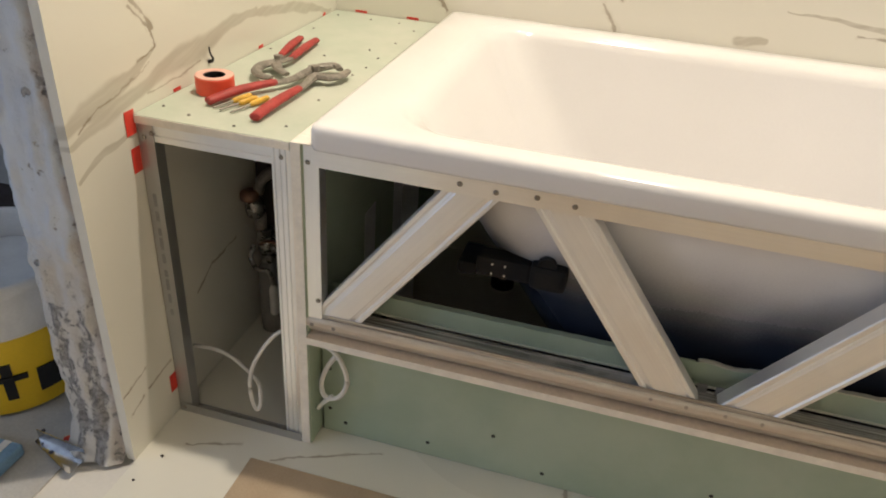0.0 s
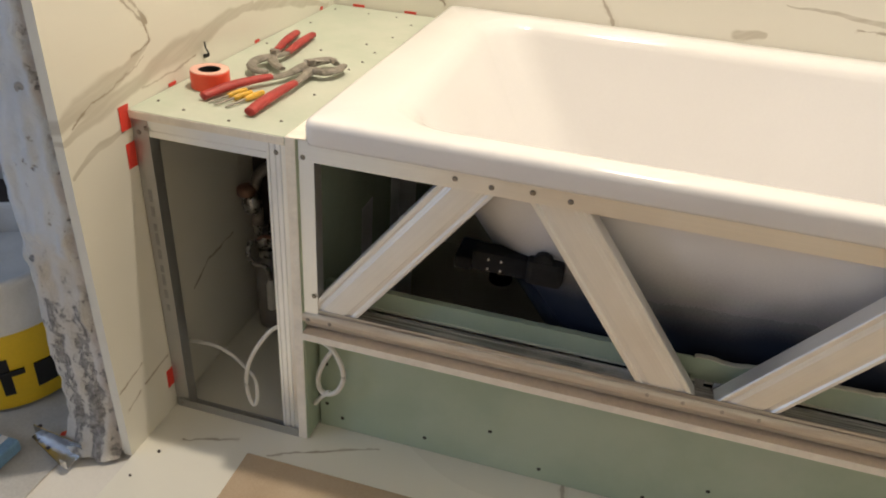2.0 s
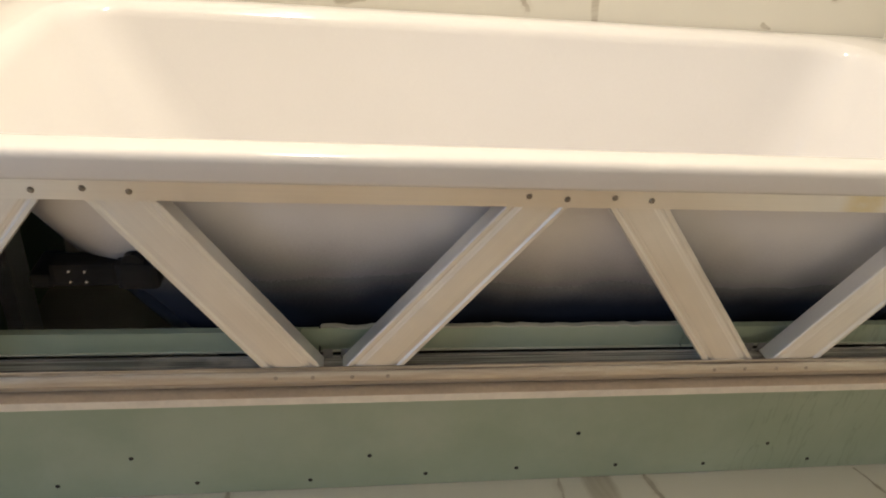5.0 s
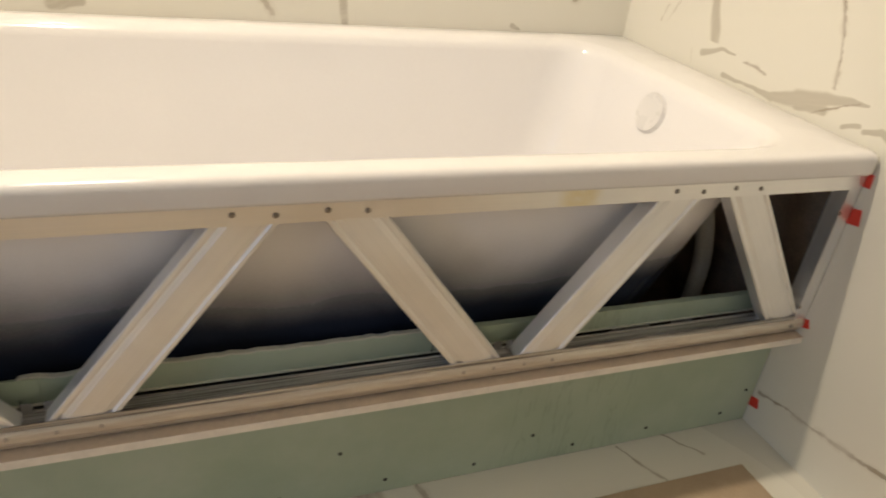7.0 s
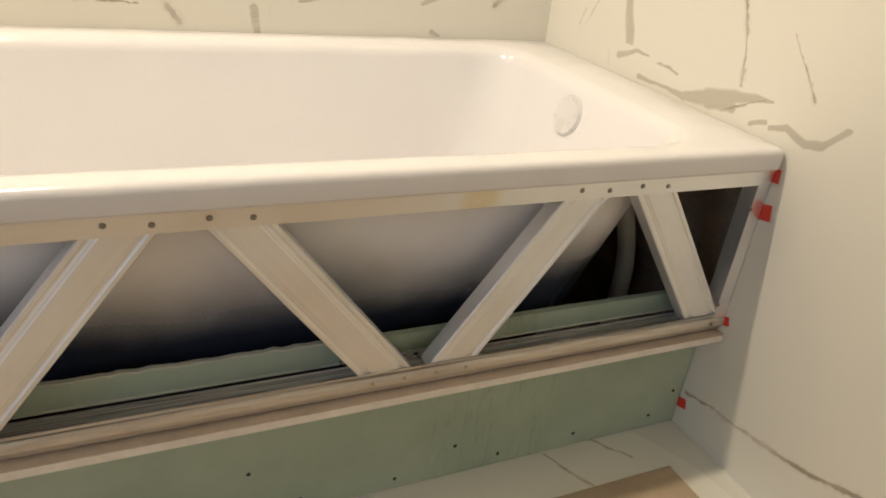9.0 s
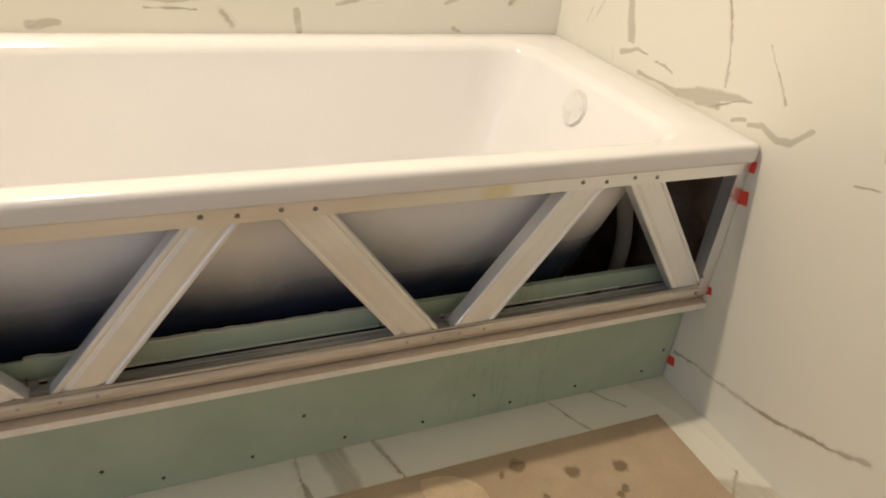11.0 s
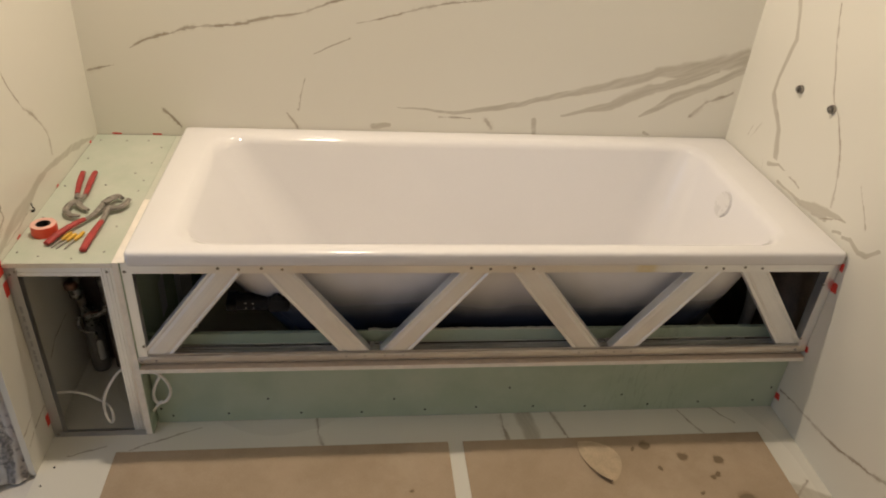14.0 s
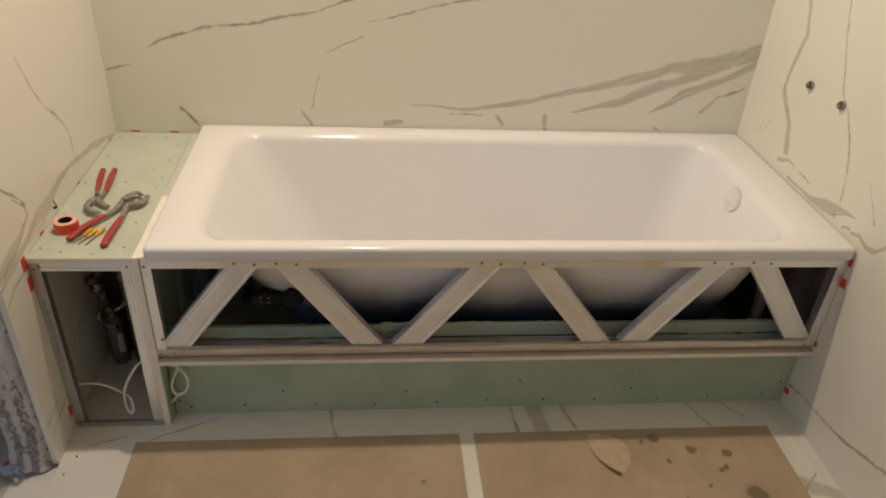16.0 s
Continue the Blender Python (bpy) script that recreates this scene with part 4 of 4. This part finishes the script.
def ring_bm(r0, r1, h, z):
    prof = [(r0, 0), (r1 - .001, 0), (r1, .001), (r1, h - .001), (r1 - .001, h), (r0, h), (r0, 0)]
    bm = bmesh.new()
    n = 40
    loops = [[bm.verts.new(TC + Vector((r * math.cos(2 * math.pi * k / n), r * math.sin(2 * math.pi * k / n), z + q))) for k in range(n)] for r, q in prof[:-1]]
    for a, b in zip(loops, loops[1:] + loops[:1]):
        for k in range(n):
            bm.faces.new((a[k], a[(k + 1) % n], b[(k + 1) % n], b[k]))
    bmesh.ops.recalc_face_normals(bm, faces=bm.faces)
    return bm


part("tape", ring_bm(.0175, .0278, .025, .0), M_ORANGE, roll)
part("tape_side", ring_bm(.0160, .0272, .0008, .0252), M_TAPECORE, roll, "pale edge of the wound tape")
part("core", ring_bm(.0140, .0173, .025, .0), M_BLACK, roll, "dark cardboard core")

for k, (ax, ay, bx, by) in enumerate(((-.172, .062, -.146, .122), (-.160, .058, -.134, .116), (-.142, .056, -.120, .124))):
    driver = thing("screwdriver_bit", "thin steel screwdriver with an amber plastic handle", "screwdriver", "screwdrivers beside the pliers")
    a, b = Vector((ax, ay - .006, BZ + .0030)), Vector((bx, by - .006, BZ + .0065))
    part("shaft", sweep([a, a.lerp(b, .3), a.lerp(b, .55)], (.0014, .0017, .0019), 8), M_TOOL, driver, smooth=True)
    part("handle", sweep([a.lerp(b, .50), a.lerp(b, .56), a.lerp(b, .8), a.lerp(b, .97), b], (.0024, .0044, .0046, .0042, .0024), 8), M_YELLOW, driver, smooth=True)

# ---------------------------------------------------------------- cables
cable = thing("white_cable", "loose white electric cable coming out from behind the stud", "cable")
part("sheath", sweep([(-.050, .03, .20), (-.066, .006, .213), (-.094, .0, .172), (-.117, .0, .122), (-.121, .0, .073), (-.112, .0, .038), (-.104, .003, .050), (-.106, .008, .085), (-.120, .020, .092), (-.150, .035, .094), (-.170, .042, .102), (-.205, .046, .108), (-.250, .05, .100)], .0034, 10), M_CABLE, cable, smooth=True)
cable2 = thing("white_cable", "end of a white cable looped in front of the plinth", "cable")
part("sheath", sweep([(-.011, .030, .190), (.002, .018, .196), (.024, .014, .188), (.040, .012, .162), (.045, .012, .132), (.030, .012, .098), (.004, .012, .092), (-.003, .014, .122), (.010, .016, .158), (.022, .018, .178)], .0040, 10), M_CABLE, cable2, smooth=True)
part("sheath_end", sweep([(.018, .012, .100), (.004, .013, .084), (-.008, .016, .064)], .0038, 10), M_CABLE, cable2, smooth=True)

# ---------------------------------------------------------------- tape marks and wall fittings
def mark(x, y, z, normal, w, h, turn=0.0):
    t = thing("tape_piece", "small torn piece of red tape stuck on the tile", "tape", "red tape pieces on the tiles")
    bm = box(-w / 2, w / 2, -h / 2, h / 2, 0, .0006)
    rot = Vector((0, 0, 1)).rotation_difference(Vector(normal)).to_matrix().to_4x4() @ pose(0, 0, 0, 0, 0, turn)
    bmesh.ops.transform(bm, matrix=Matrix.Translation(Vector((x, y, z)) + Vector(normal) * .0006) @ rot, verts=bm.verts)
    part("strip", bm, M_RED, t)


for y, z, w, h, a in ((-.004, .454, .026, .030, 12), (-.003, .515, .022, .018, 5), (-.003, .249, .016, .018, 20), (.028, .048, .020, .022, 15)):
    mark(X1, y, z, (-1, 0, 0), w, h, a)
for y, z, w, h in ((-.012, .520, .034, .020), (-.010, .466, .036, .018), (-.008, .065, .034, .016), (.10, .533, .005, .018), (.355, .533, .005, .016), (.63, .5335, .006, .012)):
    mark(X0, y, z, (1, 0, 0), w, h)
for x in (-.20, -.085):
    mark(x, Y1, .5325, (0, -1, 0), .026, .005)

for y, z in ((.391, .835), (.237, .837)):
    stub = thing("tap_stub", "chromed water inlet stub in the tiled wall", "pipe fitting", "water inlets above the bath")
    part("socket", disc((X1 - .004, y, z), (-1, 0, 0), .0115, .010, segments=16), M_STEELSCREW, stub)
    part("plug", disc((X1 - .0105, y, z), (-1, 0, 0), .0075, .008, segments=6), M_VALVE, stub)

hook = thing("wire_hook", "thin black wire end sticking out of the tile", "wire")
part("wire", sweep([(X0, .190, .550), (X0 + .006, .190, .551), (X0 + .009, .189, .556), (X0 + .005, .187, .564), (X0 + .006, .185, .574)], (.0035, .0028, .0016, .0014, .0012), 6), M_INK, hook, smooth=True)

# ---------------------------------------------------------------- floor sheets
for x0, x1 in ((-.090, .748), (.787, 1.621)):
    sheet = thing("fibreboard_sheet", "brown fibreboard sheet laid over the floor tiles", "board", "sheets protecting the floor")
    part("board", box(x0, x1, -1.85, -.064, .0005, .0036, .001), M_CHIP, sheet)


for k, (x, y, r) in enumerate(((-.222, -.105, .0030), (-.235, -.16, .0022), (-.385, -.155, .004), (-.41, -.145, .003), (-.43, -.12, .0035), (.50, -.33, .002), (.52, -.30, .0016))):
    crumb = thing("plaster_crumb", "tiny dark crumb of mortar on the floor", "crumb", "mortar crumbs on the floor")
    bm = bmesh.new()
    bmesh.ops.create_icosphere(bm, subdivisions=1, radius=r, matrix=Matrix.Translation((x, y, (.0036 if x > 0 else 0) + r * .6)))
    for v in bm.verts:
        v.co += Vector((noise.noise(v.co * 500), noise.noise(v.co * 500 + Vector((9, 0, 0))), 0)) * r * .5
    part("crumb", bm, M_DARKWOOD, crumb)


def chip():
    """A thin curled scrap of board."""
    t = thing("board_scrap", "pointed curled scrap of pale board on the fibreboard", "scrap")
    bm = bmesh.new()
    a, b = Vector((1.098, -.078)), Vector((1.150, -.222))
    rows = []
    for k in range(15):
        s = k / 14
        c = a.lerp(b, s)
        side = Vector((b - a)).normalized()
        side = Vector((-side.y, side.x))
        w0, w1 = .074 * math.sin(math.pi * s) ** 0.62, -.024 * math.sin(math.pi * s) ** 0.62
        row = []
        for j in range(7):
            q = j / 6
            p = c + side * (w0 * (1 - q) + w1 * q)
            h = .0046 + .014 * (s ** 1.5) * (q ** 2.5) + .0015 * noise.noise(Vector((p.x * 40, p.y * 40, 0)))
            row.append(bm.verts.new((p.x, p.y, h)))
        rows.append(row)
    for r0, r1 in zip(rows, rows[1:]):
        for j in range(6):
            bm.faces.new((r0[j], r0[j + 1], r1[j + 1], r1[j]))
    bmesh.ops.remove_doubles(bm, verts=bm.verts, dist=.0003)
    bmesh.ops.recalc_face_normals(bm, faces=bm.faces)
    bmesh.ops.solidify(bm, geom=bm.faces[:], thickness=.0012)
    part("flake", bm, m_plain("pale_board_back", (0.54, 0.425, 0.29), 0.8, spread=0.15, scale=30), t, smooth=False)


chip()

# ---------------------------------------------------------------- beyond the doorway
def bucket():
    t = thing("plaster_bucket", "white plastic bucket with a yellow printed band, smeared with plaster", "bucket")
    c = Vector((-.585, -.005, 0))

    def tub(r0, r1, z0, z1, close):
        n = 96
        rings = [[c + Vector((r * math.cos(2 * math.pi * k / n), r * math.sin(2 * math.pi * k / n), z)) for k in range(n)] for r, z in ((r0, z0), (r0 + (r1 - r0) * .5, (z0 + z1) / 2), (r1, z1))]
        return loft(rings, close, close)
    part("body", tub(.126, .135, .0, .150, False), M_LABEL, t, "yellow printed plastic body", True)
    part("upper_wall", tub(.135, .1395, .150, .245, False), M_BUCKET, t, "white upper wall smeared with plaster", True)
    part("inside", tub(.122, .135, .012, .246, False), M_BUCKET, t, "white inner wall", True)
    part("plaster", disc(c + Vector((0, 0, .190)), (0, 0, 1), .1305, .01, segments=48), M_BUCKET, t, "white plaster remains inside")
    bm = bmesh.new()
    n = 96
    rings = []
    for r, z in ((.134, .240), (.136, .248), (.141, .250), (.1445, .246), (.1440, .237), (.1415, .230)):
        rings.append([c + Vector(((r) * math.cos(2 * math.pi * k / n), (r) * math.sin(2 * math.pi * k / n), z - (0.012 * max(0, noise.noise(Vector((k * .9, 0, 2)))) if z < .235 else 0))) for k in range(n)])
    part("rim", loft(rings, False), M_BUCKET, t, "white rim with plaster drips", True)

    def ink(a0, a1, z0, z1):
        bm = bmesh.new()
        n = 8
        cols = []
        for k in range(n + 1):
            a = radians(a0 + (a1 - a0) * k / n)
            cols.append([bm.verts.new(c + Vector((r * math.cos(a), r * math.sin(a), z))) for r, z in ((.1270, z0), (.1300, z0 ), (.1350, z1), (.1320, z1))])
        for u, v in zip(cols, cols[1:]):
            for j in range(4):
                bm.faces.new((u[j], u[(j + 1) % 4], v[(j + 1) % 4], v[j]))
        bm.faces.new(cols[0])
        bm.faces.new(cols[-1][::-1])
        bmesh.ops.recalc_face_normals(bm, faces=bm.faces)
        part("print_bar", bm, M_INK, t, "black printed shape")
    for a in ((-84, -64, .030, .082), (-58, -34, .066, .080), (-50, -43, .030, .104), (-28, -8, .030, .080)):
        ink(*a)


bucket()
scrapm = thing("profile_offcut", "bent shiny offcut of steel profile on the floor", "metal scrap")
bm = extrude([(-.017, .016), (-.017, 0), (.017, 0), (.017, .020)], (-.328, -.164, .002), (-.425, -.152, .002), (0.05, 1, 0), .0012)
bmesh.ops.bisect_plane(bm, geom=bm.verts[:] + bm.edges[:] + bm.faces[:], plane_co=(-.372, -.166, 0), plane_no=(-.42, -1, 0), clear_outer=True)
part("sheet_metal", bm, m_plain("polished_sheet_steel", (0.55, 0.55, 0.56), 0.2, 0.95, spread=0.3), scrapm)
redbit = thing("red_wrapper", "crumpled bit of red wrapper on the floor", "scrap")
part("scrap", sweep([(-.385, -.125, .004), (-.37, -.12, .008), (-.352, -.122, .006)], (.004, .008, .003), 6, .5), M_RED, redbit)
bluebit = thing("blue_package", "blue and white flat package on the floor of the next room", "package")
part("pack", box(-.520, -.425, -.235, -.165, -.004, .018, .004), M_BLUE, bluebit)
for k in range(3):
    part("white_band", box(-.515 + .03 * k, -.503 + .03 * k, -.233, -.167, .0182, .0190), M_BUCKET, bluebit, "white printed band")
crate = thing("dark_crate", "dark brown box standing on the floor of the next room", "box")
part("body", box(-1.10, -.85, .28, .40, -.006, .115, .006), M_DARKWOOD, crate)

# the ceiling lamp
fitting = thing("ceiling_lamp", "small round ceiling lamp over the bath", "lamp")
part("base", disc((LAMP[0], LAMP[1], TOP - .012), (0, 0, 1), .06, .024, segments=32), M_CEIL, fitting)
part("neck", disc((LAMP[0], LAMP[1], TOP - .028), (0, 0, 1), .014, .012, segments=16), M_ZINC, fitting)

# ---------------------------------------------------------------- tiles, piece by piece
def tile(x0, x1, y0, y1, z0, z1, material, owner):
    part("tile", box(x0, x1, y0, y1, z0, z1), material, owner)


G = .00003
# below the rim a brown patch takes the tiles' place on this wall
part("brown_patch", box(X1 + .002, X1 + .0085, .0455, Y1 - .001, .0, .535), m_plain("rough_brown_surface", (0.20, 0.155, 0.12), 0.95, spread=0.35, scale=14, bump=0.4), wall_e, "rough brown patch in place of tile")
tile(X1, X1 + .0085, .0450, Y1 - G, .5355, .62 - G, M_RIGHT[0], wall_e)
ROWS_Z = ((.0, .62), (.62, 1.22), (1.22, 1.82), (1.82, TOP))
for k, (z0, z1) in enumerate(ROWS_Z):
    for x0, x1 in (((X0, 1.09), (1.09, X1)) if k == 0 else ((X0, .49), (.49, 1.69), (1.69, X1))):
        tile(x0 + G, x1 - G, Y1, Y1 + .0085, z0 + G, z1 - G, M_BACK, wall_n)
    for y0, y1 in ((-.5, .045 if k == 0 else Y1), (-1.7, -.5), (Y0, -1.7)):
        tile(X1, X1 + .0085, y0 + G, y1 - G, z0 + G, z1 - G, M_RIGHT[min(k, 1)], wall_e)
    tile(X0 - .0140, X0, DOOR1 + G, Y1 - G, z0 + G, z1 - G, M_LEFT, wall_w)
for i in range(4):
    for j in range(6):
        x0, y1 = X0 + .6 * i - .11, Y1 - .6 * j
        x1, y0 = min(x0 + .6, X1), max(y1 - .6, Y0)
        x0 = max(x0, X0)
        if x1 - x0 > .02 and y1 - y0 > .02:
            tile(x0 + G, x1 - G, y0 + G, y1 - G, -.0095, 0, M_FLOOR, floor)
